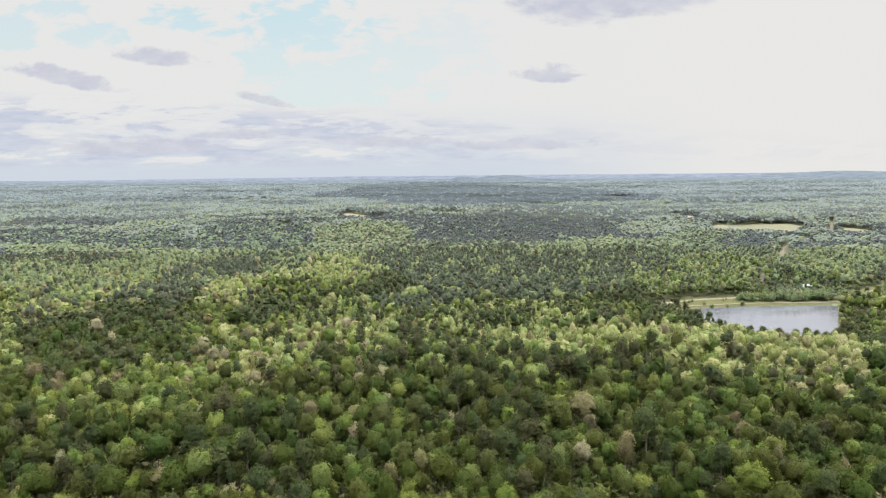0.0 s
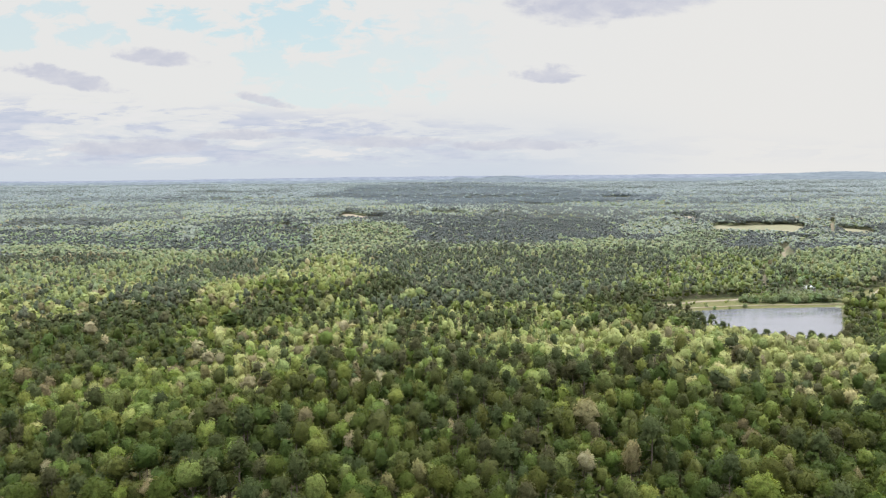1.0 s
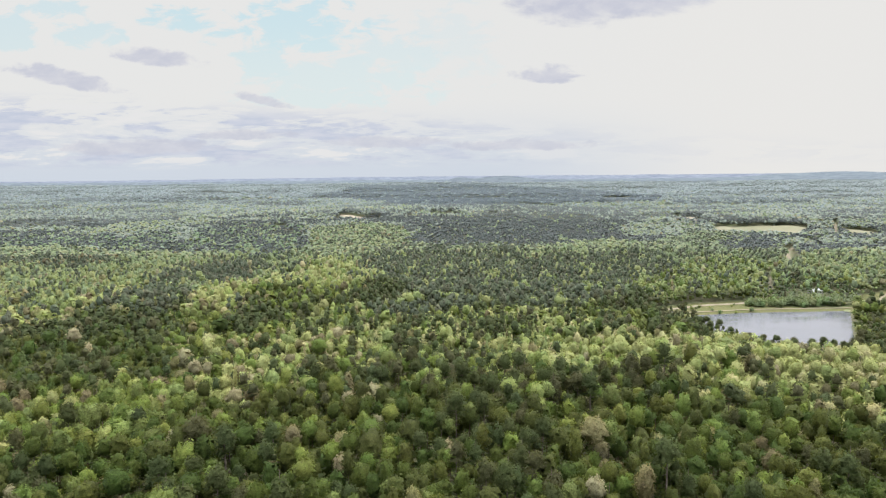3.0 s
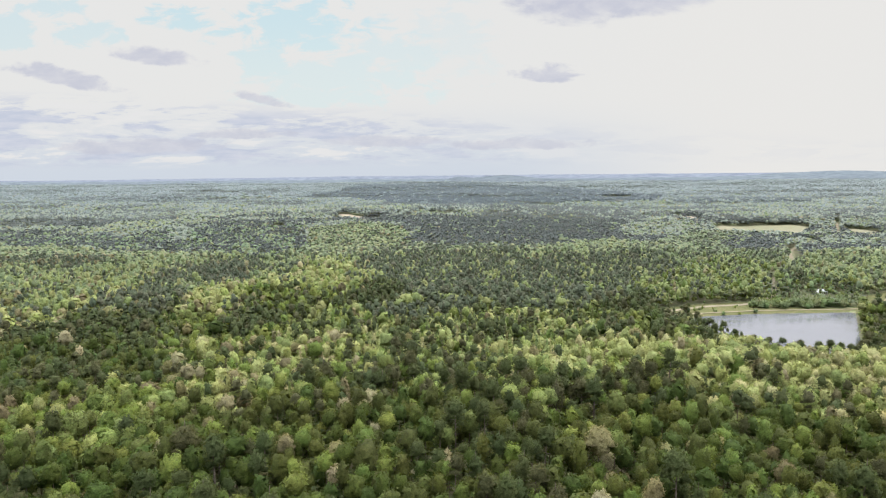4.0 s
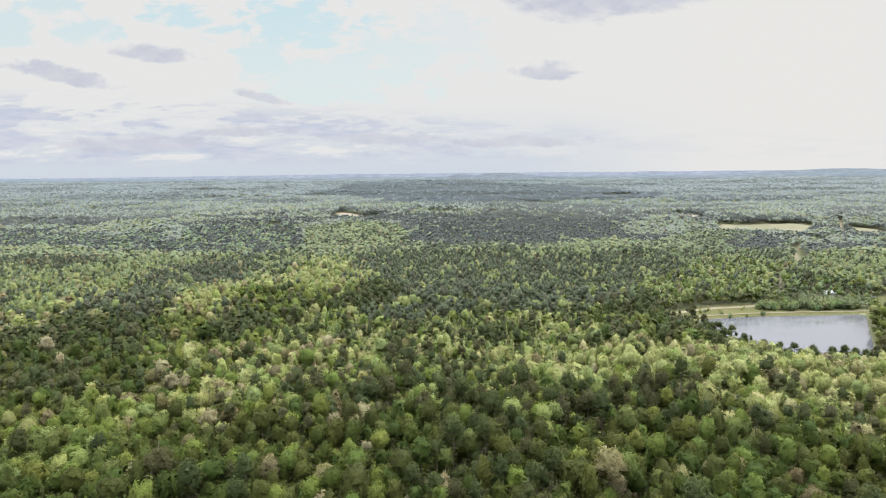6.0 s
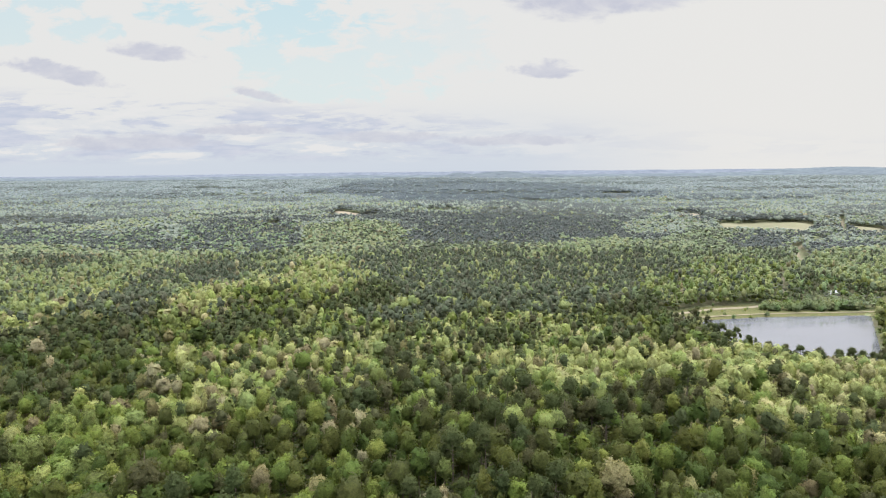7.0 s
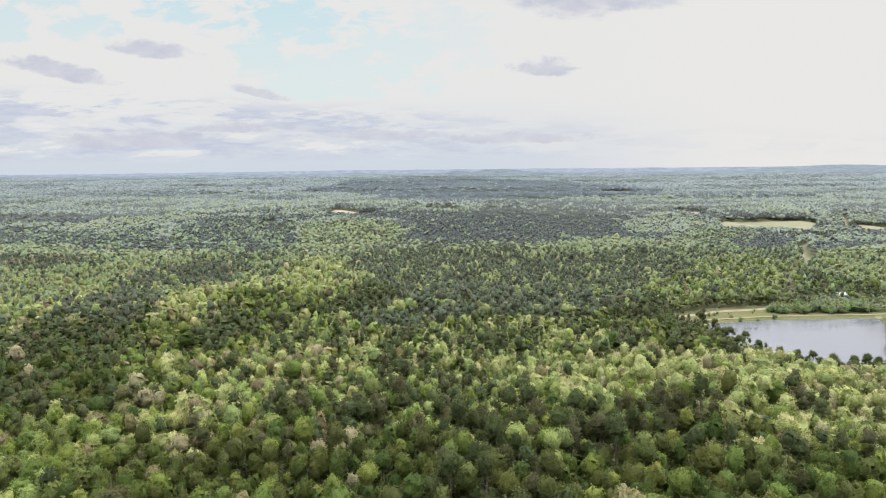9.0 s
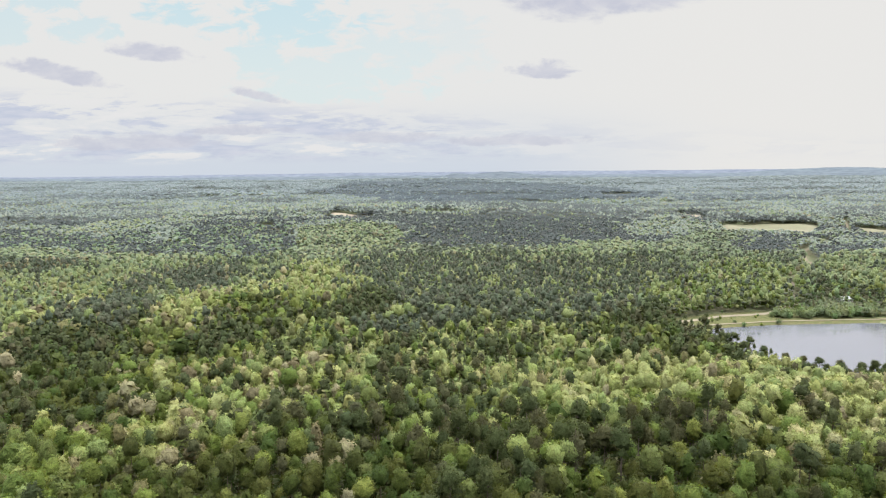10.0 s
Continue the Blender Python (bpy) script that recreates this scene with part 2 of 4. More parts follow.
# ---- fields, road, clearings ----
FIELDS = [  # outline and material; each reaches back under the trees in front of it
    ([(-240, 1425), (-128, 1390), (-136, 1474), (-125, 1510), (-180, 1530), (-240, 1550)], SOIL),
    ([(-48, 1580), (20, 1556), (56, 1548), (60, 1574), (10, 1600), (-45, 1610)], SOIL),
    ([(140, 1750), (205, 1735), (218, 1860), (150, 1890)], SOIL),
    ([(550, 1262), (690, 1240), (765, 1330), (830, 1450), (640, 1475), (585, 1400)], FIELD),
    ([(572, 1565), (612, 1540), (636, 1585), (622, 1680), (592, 1690)], SOIL),
    ([(770, 1200), (820, 1190), (935, 1380), (870, 1400)], FIELD),
    ([(600, 2420), (700, 2400), (790, 2650), (760, 2700), (680, 2690)], FIELD),
]
CLEARING = [(196, 588), (203, 628), (250, 645), (300, 655), (325, 650), (345, 632), (395, 629), (415, 640), (440, 680), (485, 700), (478, 668), (440, 640), (402, 612), (300, 600), (240, 590)]
ROAD = [(175, 606), (217, 621), (255, 637), (301, 645), (345, 675), (363, 709), (383, 755), (430, 815), (476, 871), (510, 930), (536, 994), (569, 1052), (640, 1130), (765, 1240), (850, 1379), (960, 1560)]
HOUSE_GAPS = [(399, 688, 0.986), (-319, 1278, 0.94), (655, 1140, 0.96), (372, 549, 0.985), (560, 905, 0.975), (211, 593, 0.985)]     # houses; trees are cleared from each towards the camera to keep it in view
DAM = [(222, 604), (240, 610), (290, 619), (340, 622), (395, 623), (425, 632), (455, 664), (480, 690)]

for outline, mat in FIELDS:
    px, py = [p[0] for p in outline], [p[1] for p in outline]
    field = sheet("field", np.arange(min(px), max(px) + 8, 8.0), np.arange(min(py), max(py) + 8, 8.0), mat, 2.2, lambda x, y: inside(outline, x, y))
    field.name = "field"
    tagged(field, "bare tan farm field between woods" if mat is SOIL else "pale yellow hay field between woods", "field", kind="structure")
bank = sheet("bank", np.arange(190, 500, 2.0), np.arange(580, 712, 2.0), GRASS, 0.12, lambda x, y: inside(CLEARING, x, y) & ~inside(POND, x, y))
tagged(bank, "mown yellow-green grass bank behind the pond", "grass", kind="structure")


def ribbon(name, line, width, mat, lift):
    pts, out = [], []
    for (ax, ay), (bx, by) in zip(line, line[1:]):
        k = max(2, int(math.hypot(bx - ax, by - ay) / 4))
        pts += [(ax + (bx - ax) * i / k, ay + (by - ay) * i / k) for i in range(k)]
    pts = np.array(pts + [line[-1]])
    for _ in range(6):
        pts[1:-1] = (pts[:-2] + 2 * pts[1:-1] + pts[2:]) / 4
    way = np.gradient(pts, axis=0)
    way /= np.linalg.norm(way, axis=1)[:, None]
    across = np.stack([way[:, 1], -way[:, 0]], 1)
    rows = []
    for k in (-1, -0.5, 0, 0.5, 1):
        q = pts + across * k * width / 2
        rows.append(np.stack([q[:, 0], q[:, 1], land(q[:, 0], q[:, 1]) + lift + 0.08 * (1 - k * k)], 1))
    m = len(pts)
    me = bpy.data.meshes.new(name)
    me.from_pydata(np.concatenate(rows).tolist(), [], [(r * m + i, (r + 1) * m + i, (r + 1) * m + i + 1, r * m + i + 1)[::-1] for r in range(4) for i in range(m - 1)])
    me.materials.append(mat)
    return new(name, me)


tagged(ribbon("road", ROAD, 5.2, GRAVEL, 0.35), "pale gravel country road winding through the woods", "road", kind="structure")
tagged(ribbon("dam_track", DAM, 2.8, GRAVEL, 0.5), "pale gravel track along the pond's dam", "track", kind="structure")

# ---- what grows where ----
FAR_PLOT = [(-1112, 1615), (-1081, 1656), (-927, 1666), (-641, 1544), (-613, 1477), (-774, 1511), (-705, 1354), (-958, 1506), (-1074, 1558)]
PALE_STREAK = [(-787, 1240), (-741, 1273), (-699, 1343), (-754, 1486), (-616, 1454), (-536, 1292), (-623, 1251)]
DARK_ROW = [(-891, 1295), (-669, 1204), (-554, 1142), (-506, 1222), (-408, 1284), (-257, 1213), (-186, 895), (-260, 867), (-308, 970), (-422, 977), (-515, 1008), (-631, 1053), (-740, 1077)]
PALE_SPOT = [(-497, 1186), (-532, 1306), (-478, 1246), (-410, 1070), (-434, 1047)]
YELLOW_ROW = [(-740, 1077), (-618, 1047), (-487, 977), (-338, 959), (-273, 883), (-327, 826), (-324, 696), (-409, 705), (-492, 718)]
BROWN_ROW = [(-647, 942), (-588, 928), (-475, 929), (-435, 870), (-428, 798), (-488, 815), (-549, 843), (-585, 852)]
LIGHT_LEFT = [(-564, 823), (-411, 820), (-327, 826), (-316, 694), (-309, 623), (-281, 552), (-330, 554), (-374, 547)]
BROWN_STRIP = [(-305, 741), (-322, 814), (-285, 852), (-232, 847), (-178, 700), (-201, 673), (-233, 663), (-258, 676)]
BROWN_SLOPE = [(-295, 535), (-283, 556), (-307, 623), (-300, 670), (-248, 650), (-237, 608), (-225, 540), (-221, 516)]
PALE_LEFT = [(-374, 547), (-307, 548), (-320, 624), (-332, 680), (-311, 683), (-289, 605), (-292, 529), (-303, 481), (-317, 465)]
BRIGHT_HILL = [(-211, 524), (-232, 600), (-237, 642), (-224, 671), (-170, 645), (-148, 701), (-172, 847), (-140, 878), (-72, 689), (-69, 627), (-71, 585), (-91, 573), (-112, 581), (-129, 612), (-158, 601), (-170, 572), (-158, 531), (-184, 525)]
GREEN_HILL = [(-221, 516), (-158, 531), (-168, 573), (-160, 606), (-130, 614), (-92, 582), (-78, 539), (-102, 526), (-98, 467), (-112, 456), (-141, 449), (-190, 452)]
HILL_PINES = [(-169, 509), (-156, 523), (-111, 526), (-97, 470), (-113, 463), (-143, 466)]
PINE_BELT = [(-316, 463), (-299, 517), (-291, 535), (-222, 518), (-194, 461), (-210, 438), (-302, 443)]
YOUNG_BELT = [(-306, 449), (-193, 451), (-174, 394), (-168, 358), (-182, 332), (-197, 316), (-207, 307)]
SAGE_MIDDLE = [(-260, 867), (-198, 977), (-233, 1197), (-65, 1211), (-41, 1009), (-107, 862), (-157, 809), (-158, 693), (-182, 669)]
PINE_MASS = [(-53, 1021), (-41, 1139), (10, 1224), (60, 1532), (211, 1599), (321, 1585), (349, 1467), (353, 1254), (313, 1073), (227, 960), (157, 998), (16, 980)]
PINE_MASS_BACK = [(67, 1536), (129, 1637), (408, 2106), (500, 2024), (516, 1540), (387, 1374), (302, 1560)]
SUNNY_STREAK = [(120, 918), (192, 993), (313, 1073), (340, 943), (260, 899), (163, 848), (120, 859)]
MIXED = [(-157, 809), (-107, 862), (-54, 1001), (16, 973), (155, 985), (294, 983), (321, 871), (276, 750), (210, 685), (133, 546), (56, 540), (-35, 495), (-61, 536), (-87, 549), (-71, 585), (-71, 683)]
DARK_CLUMP = [(-87, 564), (-71, 619), (-46, 646), (-29, 588), (-36, 546), (-66, 534)]
LIGHT_RIGHT = [(191, 682), (281, 763), (378, 896), (416, 788), (352, 681), (310, 630), (273, 611), (223, 606), (172, 595)]
DARK_SHORE = [(129, 546), (202, 642), (223, 606), (201, 559), (209, 532), (203, 483), (171, 490), (144, 515)]
MINT_RIGHT = [(445, 817), (551, 947), (675, 972), (467, 675), (414, 673), (390, 706)]
DARK_ISLE = [(462, 1065), (520, 1136), (582, 1159), (555, 1042), (439, 892), (424, 928)]
DARK_YARD = [(350, 687), (404, 741), (428, 677), (378, 611), (316, 611)]
COLUMNS = [(-86, 437), (-67, 477), (-37, 514), (37, 536), (133, 543), (155, 521), (199, 472), (158, 431), (68, 436), (22, 376), (-29, 406), (-52, 426)]
PALE_WEST = [(-142, 362), (-153, 418), (-137, 448), (-104, 457), (-71, 448), (-48, 422), (-29, 406), (-47, 385), (-78, 388), (-66, 300), (-86, 285), (-120, 322)]
SLOPE_WEST = [(-167, 355), (-174, 394), (-189, 450), (-141, 449), (-153, 418), (-142, 362), (-140, 329)]
PALE_BAND = [(22, 373), (68, 439), (161, 441), (238, 454), (291, 423), (209, 307), (171, 304), (164, 317), (155, 345), (114, 347), (87, 359), (53, 342)]
PINE_ROW = [(-79, 377), (-47, 385), (-28, 401), (-7, 370), (6, 348), (29, 340), (51, 330), (87, 359), (112, 359), (125, 342), (111, 304), (82, 298), (42, 271), (18, 261), (5, 289), (-16, 310), (-40, 327), (-64, 307)]
PINE_GULLY = [(5, 289), (31, 287), (21, 245), (24, 227), (39, 210), (37, 200), (10, 200), (13, 227), (0, 249)]
EAST_SLOPE = [(123, 336), (156, 347), (170, 318), (210, 310), (175, 259), (160, 282), (102, 280)]
WEST_FRONT = [(-201, 298), (-176, 333), (-170, 355), (-114, 320), (-101, 306), (-119, 260), (-128, 238), (-159, 239)]
FAR_STREAK_A = [(-304, 1564), (-257, 1617), (-113, 1594), (-45, 1666), (-49, 1549), (-115, 1440), (-186, 1498), (-263, 1486)]
FAR_STREAK_B = [(-44, 1613), (33, 1946), (167, 2115), (128, 1625), (55, 1577)]
FAR_STREAK_C = [(528, 1536), (587, 1587), (857, 1518), (825, 1438), (588, 1448)]
FAR_STREAK_D = [(881, 1610), (1323, 1899), (1050, 1509), (871, 1495)]
FAR_STREAK_E = [(-1137, 1652), (-1266, 2107), (-887, 1929), (-698, 1646), (-997, 1662)]
FAR_STREAK_F = [(805, 2280), (1163, 2531), (1341, 2265), (1243, 2131), (800, 2157)]
FAR_STREAK_G = [(-1776, 2790), (-1334, 2847), (-849, 2666), (-857, 2549), (-1397, 2509)]
# dark pines here stand in for a cloud's shadow on the far land
SHADED_RIDGE = [(-566, 2716), (-505, 2996), (-475, 3821), (-2, 3887), (636, 3278), (898, 2608), (768, 2233), (423, 2181), (33, 1946), (-251, 2353)]
EAST_MIX = [(294, 983), (538, 1299), (544, 1187), (537, 983), (419, 795), (378, 896), (284, 770)]
NEAR_SHORE = [(330, 440), (290, 432), (250, 436), (218, 470), (205, 530), (210, 590), (225, 590), (232, 480), (255, 452), (292, 448), (330, 462)]
SHORE_GREEN = [(127, 541), (158, 520), (202, 480), (178, 435), (128, 421), (102, 451)]
EAST_BANK = [(310, 489), (369, 573), (412, 596), (299, 435), (280, 440)]
WILLOWS = [(335, 632), (420, 634), (430, 655), (345, 655)]

# deep green, darkened for the cloud shade over the foreground
DEEP_SHADED = [(0.050, 0.068, 0.012), (0.041, 0.064, 0.012), (0.060, 0.069, 0.014), (0.053, 0.063, 0.015)]
BRIGHT = [(0.184, 0.214, 0.066), (0.164, 0.202, 0.062), (0.198, 0.210, 0.080), (0.146, 0.184, 0.064)]
GREEN = [(0.102, 0.132, 0.026), (0.086, 0.122, 0.026), (0.118, 0.136, 0.030), (0.094, 0.116, 0.032)]
# pale leaves, lightened further for the direct sun on the pale band
PALE = [(0.244, 0.258, 0.105), (0.226, 0.250, 0.096), (0.258, 0.250, 0.124), (0.212, 0.238, 0.092)]
# light green with a little haze blue mixed in
MINT = [(0.138, 0.176, 0.090), (0.150, 0.184, 0.086), (0.163, 0.184, 0.094), (0.120, 0.154, 0.080)]
LIGHT = [(0.166, 0.205, 0.078), (0.180, 0.212, 0.076), (0.194, 0.212, 0.086), (0.146, 0.184, 0.072)]
# greyed greens for the distance, with haze mixed into the leaf colour
HAZED = [(0.168, 0.202, 0.164), (0.180, 0.206, 0.160), (0.148, 0.180, 0.152), (0.160, 0.186, 0.166)]
BUDS = [(0.145, 0.138, 0.060), (0.165, 0.148, 0.074), (0.130, 0.114, 0.060), (0.205, 0.190, 0.112)]
PINES = [(0.052, 0.064, 0.023), (0.046, 0.062, 0.023), (0.062, 0.064, 0.028), (0.058, 0.073, 0.027)]
# pine colours lifted and blued in the same way for haze
HAZED_PINES = [(0.066, 0.078, 0.075), (0.062, 0.076, 0.075), (0.074, 0.081, 0.079), (0.070, 0.086, 0.079)]
BROWN_PINES = [(0.074, 0.088, 0.056), (0.067, 0.085, 0.054), (0.085, 0.092, 0.060), (0.078, 0.098, 0.057)]
# blue-grey tones of the farthest trees: haze put into the colour
HAZIER = [(0.140, 0.172, 0.178), (0.150, 0.181, 0.184), (0.132, 0.165, 0.174), (0.144, 0.172, 0.186)]
HAZIER_PINES = [(0.062, 0.081, 0.098), (0.068, 0.087, 0.102), (0.073, 0.091, 0.104), (0.066, 0.087, 0.100)]
YOUNG = [(0.128, 0.180, 0.078), (0.108, 0.160, 0.068), (0.15, 0.195, 0.086)]


STANDS = [  # outline, share of pines, of narrow young trees and of budding trees, tones of the broadleaf trees, pines
    (FAR_STREAK_A, 0.75, 0.0, 0.0, (HAZED,), HAZED_PINES), (FAR_STREAK_B, 0.60, 0.0, 0.0, (HAZED,), HAZED_PINES), (FAR_STREAK_C, 0.80, 0.0, 0.0, (HAZED,), HAZED_PINES),
    (FAR_STREAK_D, 0.70, 0.0, 0.0, (HAZED,), HAZED_PINES), (FAR_STREAK_E, 0.40, 0.0, 0.0, (HAZED,), HAZED_PINES), (FAR_STREAK_F, 0.75, 0.0, 0.0, (HAZED,), HAZIER_PINES),
    (FAR_STREAK_G, 0.75, 0.0, 0.0, (HAZED,), HAZIER_PINES), (SHADED_RIDGE, 1.0, 0.0, 0.0, (HAZIER,), HAZIER_PINES),
    (FAR_PLOT, 1.0, 0.0, 0.0, (HAZED,), HAZED_PINES), (DARK_ROW, 0.66, 0.0, 0.0, (MINT, YOUNG), HAZED_PINES), (PALE_STREAK, 0.06, 0.0, 0.0, (HAZED, LIGHT), HAZED_PINES), (PALE_SPOT, 0.0, 0.0, 0.0, (HAZED,), HAZED_PINES),
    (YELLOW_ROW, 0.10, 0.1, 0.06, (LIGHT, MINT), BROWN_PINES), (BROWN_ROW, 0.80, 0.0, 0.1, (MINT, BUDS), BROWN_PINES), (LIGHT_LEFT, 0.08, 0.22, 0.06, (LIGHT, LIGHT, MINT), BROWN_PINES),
    (SAGE_MIDDLE, 0.22, 0.1, 0.05, (MINT, LIGHT), BROWN_PINES), (PINE_MASS_BACK, 0.85, 0.0, 0.0, (HAZED,), HAZED_PINES), (PINE_MASS, 0.985, 0.0, 0.0, (MINT,), HAZED_PINES), (MIXED, 0.80, 0.04, 0.02, (LIGHT,), BROWN_PINES),
    (SUNNY_STREAK, 0.22, 0.0, 0.0, (MINT, LIGHT), BROWN_PINES), (EAST_MIX, 0.42, 0.0, 0.0, (MINT,), BROWN_PINES), (BROWN_STRIP, 0.92, 0.0, 0.08, (BUDS, LIGHT), BROWN_PINES), (BROWN_SLOPE, 0.88, 0.0, 0.08, (BRIGHT, BUDS), BROWN_PINES),
    (PALE_LEFT, 0.10, 0.0, 0.34, (PALE, BRIGHT), BROWN_PINES), (BRIGHT_HILL, 0.03, 0.03, 0.08, (BRIGHT, BRIGHT, PALE), BROWN_PINES), (GREEN_HILL, 0.14, 0.05, 0.03, (GREEN, GREEN, DEEP_SHADED), PINES), (HILL_PINES, 0.75, 0.05, 0.0, (GREEN,), PINES),
    (DARK_CLUMP, 0.92, 0.0, 0.0, (GREEN,), PINES), (LIGHT_RIGHT, 0.22, 0.0, 0.03, (LIGHT, GREEN), BROWN_PINES), (MINT_RIGHT, 0.12, 0.05, 0.03, (MINT, LIGHT), BROWN_PINES), (DARK_ISLE, 0.95, 0.0, 0.0, (MINT,), HAZED_PINES),
    (DARK_YARD, 0.60, 0.1, 0.0, (YOUNG, GREEN), PINES), (DARK_SHORE, 0.88, 0.0, 0.0, (DEEP_SHADED,), PINES), (PINE_BELT, 0.80, 0.15, 0.03, (DEEP_SHADED,), PINES), (YOUNG_BELT, 0.36, 0.54, 0.05, (DEEP_SHADED,), PINES),
    (COLUMNS, 0.30, 0.44, 0.05, (LIGHT, GREEN, BRIGHT, PALE), PINES), (SLOPE_WEST, 0.16, 0.10, 0.16, (GREEN, DEEP_SHADED), PINES), (SHORE_GREEN, 0.42, 0.10, 0.02, (GREEN, DEEP_SHADED), PINES), (PALE_WEST, 0.14, 0.08, 0.30, (PALE, GREEN, BRIGHT), PINES), (PALE_BAND, 0.03, 0.08, 0.06, (PALE, PALE, BRIGHT), PINES),
    (EAST_SLOPE, 0.18, 0.05, 0.08, (GREEN, BRIGHT, PALE), PINES), (PINE_ROW, 0.50, 0.0, 0.06, (GREEN, BRIGHT), PINES), (PINE_GULLY, 0.55, 0.0, 0.05, (DEEP_SHADED, GREEN), PINES), (WEST_FRONT, 0.06, 0.0, 0.10, (BRIGHT, GREEN, GREEN, GREEN), PINES),
    (EAST_BANK, 0.55, 0.0, 0.0, (GREEN, DEEP_SHADED), PINES), (NEAR_SHORE, 0.80, 0.0, 0.0, (GREEN,), PINES), (WILLOWS, 0.0, 0.4, 0.0, (MINT,), PINES),
]


def plant(x, y, r):
    """For each place: 0 broadleaf, 1 pine, 2 narrow young tree; and its colour."""
    m = len(x)
    loose = 0.5 * (1 + y / 700)
    wx = x + loose * (6 * waves(x, y, 60, 41) + 4 * waves(x, y, 190, 42) + r.normal(0, 1.5, m))
    wy = y + loose * (6 * waves(x, y, 60, 43) + 4 * waves(x, y, 190, 44) + r.normal(0, 1.5, m))
    chance, luck = r.rand(m), r.rand(m)
    # far off the kinds stand in long strips, nearer in clumps
    strips = waves(wx * 0.35, wy, 250, 11)
    clump = np.clip(0.5 + 0.75 * waves(x * 0.75, y, 42, 62), 0, 1)
    pines = np.where(y > 900, np.where(strips > 0.25, 0.85, 0.08), np.where(strips > 0.3, 0.75, 0.12))
    narrow, buds = np.full(m, 0.04), np.full(m, 0.04)
    stand = np.full(m, -1)
    for i, (outline, p, s, b, tones, needles) in enumerate(STANDS):
        k = inside(outline, wx, wy)
        pines[k], narrow[k], buds[k], stand[k] = p, s, b, i
    front = (y < 345) & (stand < 0)
    pines[front] = np.clip(0.08 + 0.22 * waves(x, y, 70, 31)[front], 0.02, 0.5)
    narrow[front], buds[front] = 0.0, 0.03 + 0.05 * (waves(x, y, 90, 33)[front] > 0.2)
    draw = np.where(r.rand(m) < 0.55 * smooth(330, 420, y), clump, r.rand(m))
    kind = np.where(draw < pines, 1, np.where(chance < narrow, 2, 0))
    pick = np.where(r.rand(m) < 0.5, np.floor(6 + 6 * waves(x, y, 75, 47)).astype(int), r.randint(0, 12, m)) % 4
    colour = np.zeros((m, 3))

    def paint(where, tones, needles):
        tone = np.minimum((luck * len(tones)).astype(int), len(tones) - 1)
        for j, palette in enumerate(tones):
            sel = where & (kind != 1) & (tone == j)
            colour[sel] = np.array(palette)[pick[sel] % len(palette)]
        sel = where & (kind == 1)
        colour[sel] = np.array(needles)[pick[sel]]

    paint(stand < 0, (MINT, LIGHT), BROWN_PINES)
    paint((stand < 0) & (y < 600), (GREEN, LIGHT, BRIGHT), PINES)
    paint((stand < 0) & (y > 900), (HAZED, HAZED, MINT), HAZED_PINES)
    # the foreground's cloud shade is put into these dark leaf tones
    paint(front, (DEEP_SHADED, DEEP_SHADED, DEEP_SHADED, DEEP_SHADED, GREEN), PINES)
    paint(front & (waves(x, y, 80, 37) > 0.35), (DEEP_SHADED, DEEP_SHADED, GREEN), PINES)
    for i, (outline, p, s, b, tones, needles) in enumerate(STANDS):
        if (stand == i).any():
            paint(stand == i, tones, needles)
    b = (kind == 0) & (r.rand(m) < buds)
    colour[b] = np.array(BUDS)[pick[b]]
    # from 1350 m on, more and more trees take these painted haze tones
    hazier = (r.rand(m) < smooth(1350, 3100, y)) & (stand != [outline for outline, *_ in STANDS].index(SHADED_RIDGE))
    colour[hazier] = np.array(HAZIER)[pick[hazier]] * np.where(kind[hazier] == 1, 0.6, 1.0)[:, None]
    slender = (kind == 2) & (pick < 2) & (y < 500)
    colour[slender] = colour[slender] * 0.65 + np.array(YOUNG)[pick[slender]] * 0.35
    # warm greens gain blue between 600 and 1000 m to imitate haze
    blued = (colour[:, 2] < 0.5 * colour[:, 1]) & (y > 380)
    colour[blued, 2] *= 1 + 0.3 * smooth(600, 1000, y[blued])
    return kind, colour * (1 + r.uniform(-0.13, 0.13, (m, 1)) * (1 - 0.5 * smooth(450, 1000, y))[:, None]) * r.uniform(0.97, 1.03, (m, 3))


def bare(x, y):
    """Where no tree stands."""
    out = inside(POND, x, y) | (off_line(POND + POND[:1], x, y) < 3.0) | inside(CLEARING, x, y) | (off_line(ROAD[:8], x, y) < 3.2) | (off_line(ROAD[7:12], x, y) < 9) | (off_line(ROAD[11:], x, y) < 5) | (off_line(DAM, x, y) < 4)
    for outline, mat in FIELDS:
        out |= inside(outline, x, y)
    for hx, hy, reach in HOUSE_GAPS:
        out |= off_line([(hx, hy), (hx * reach, hy * reach)], x, y) < (8 if hy < 1000 else 13)
    return out


# ---- trees ----
def facing(corners, normals):
    """Winds each triangle to face along its soft normals; three corners and three normals: count x 6 x 3."""
    flat = np.cross(corners[:, 1] - corners[:, 0], corners[:, 2] - corners[:, 0])
    flip = (flat * normals.sum(1)).sum(1) < 0
    corners[flip], normals[flip] = corners[flip][:, ::-1], normals[flip][:, ::-1]
    return np.concatenate([corners, normals], 1)


def unit(v):
    return v / np.maximum(np.linalg.norm(v, axis=-1, keepdims=True), 1e-9)


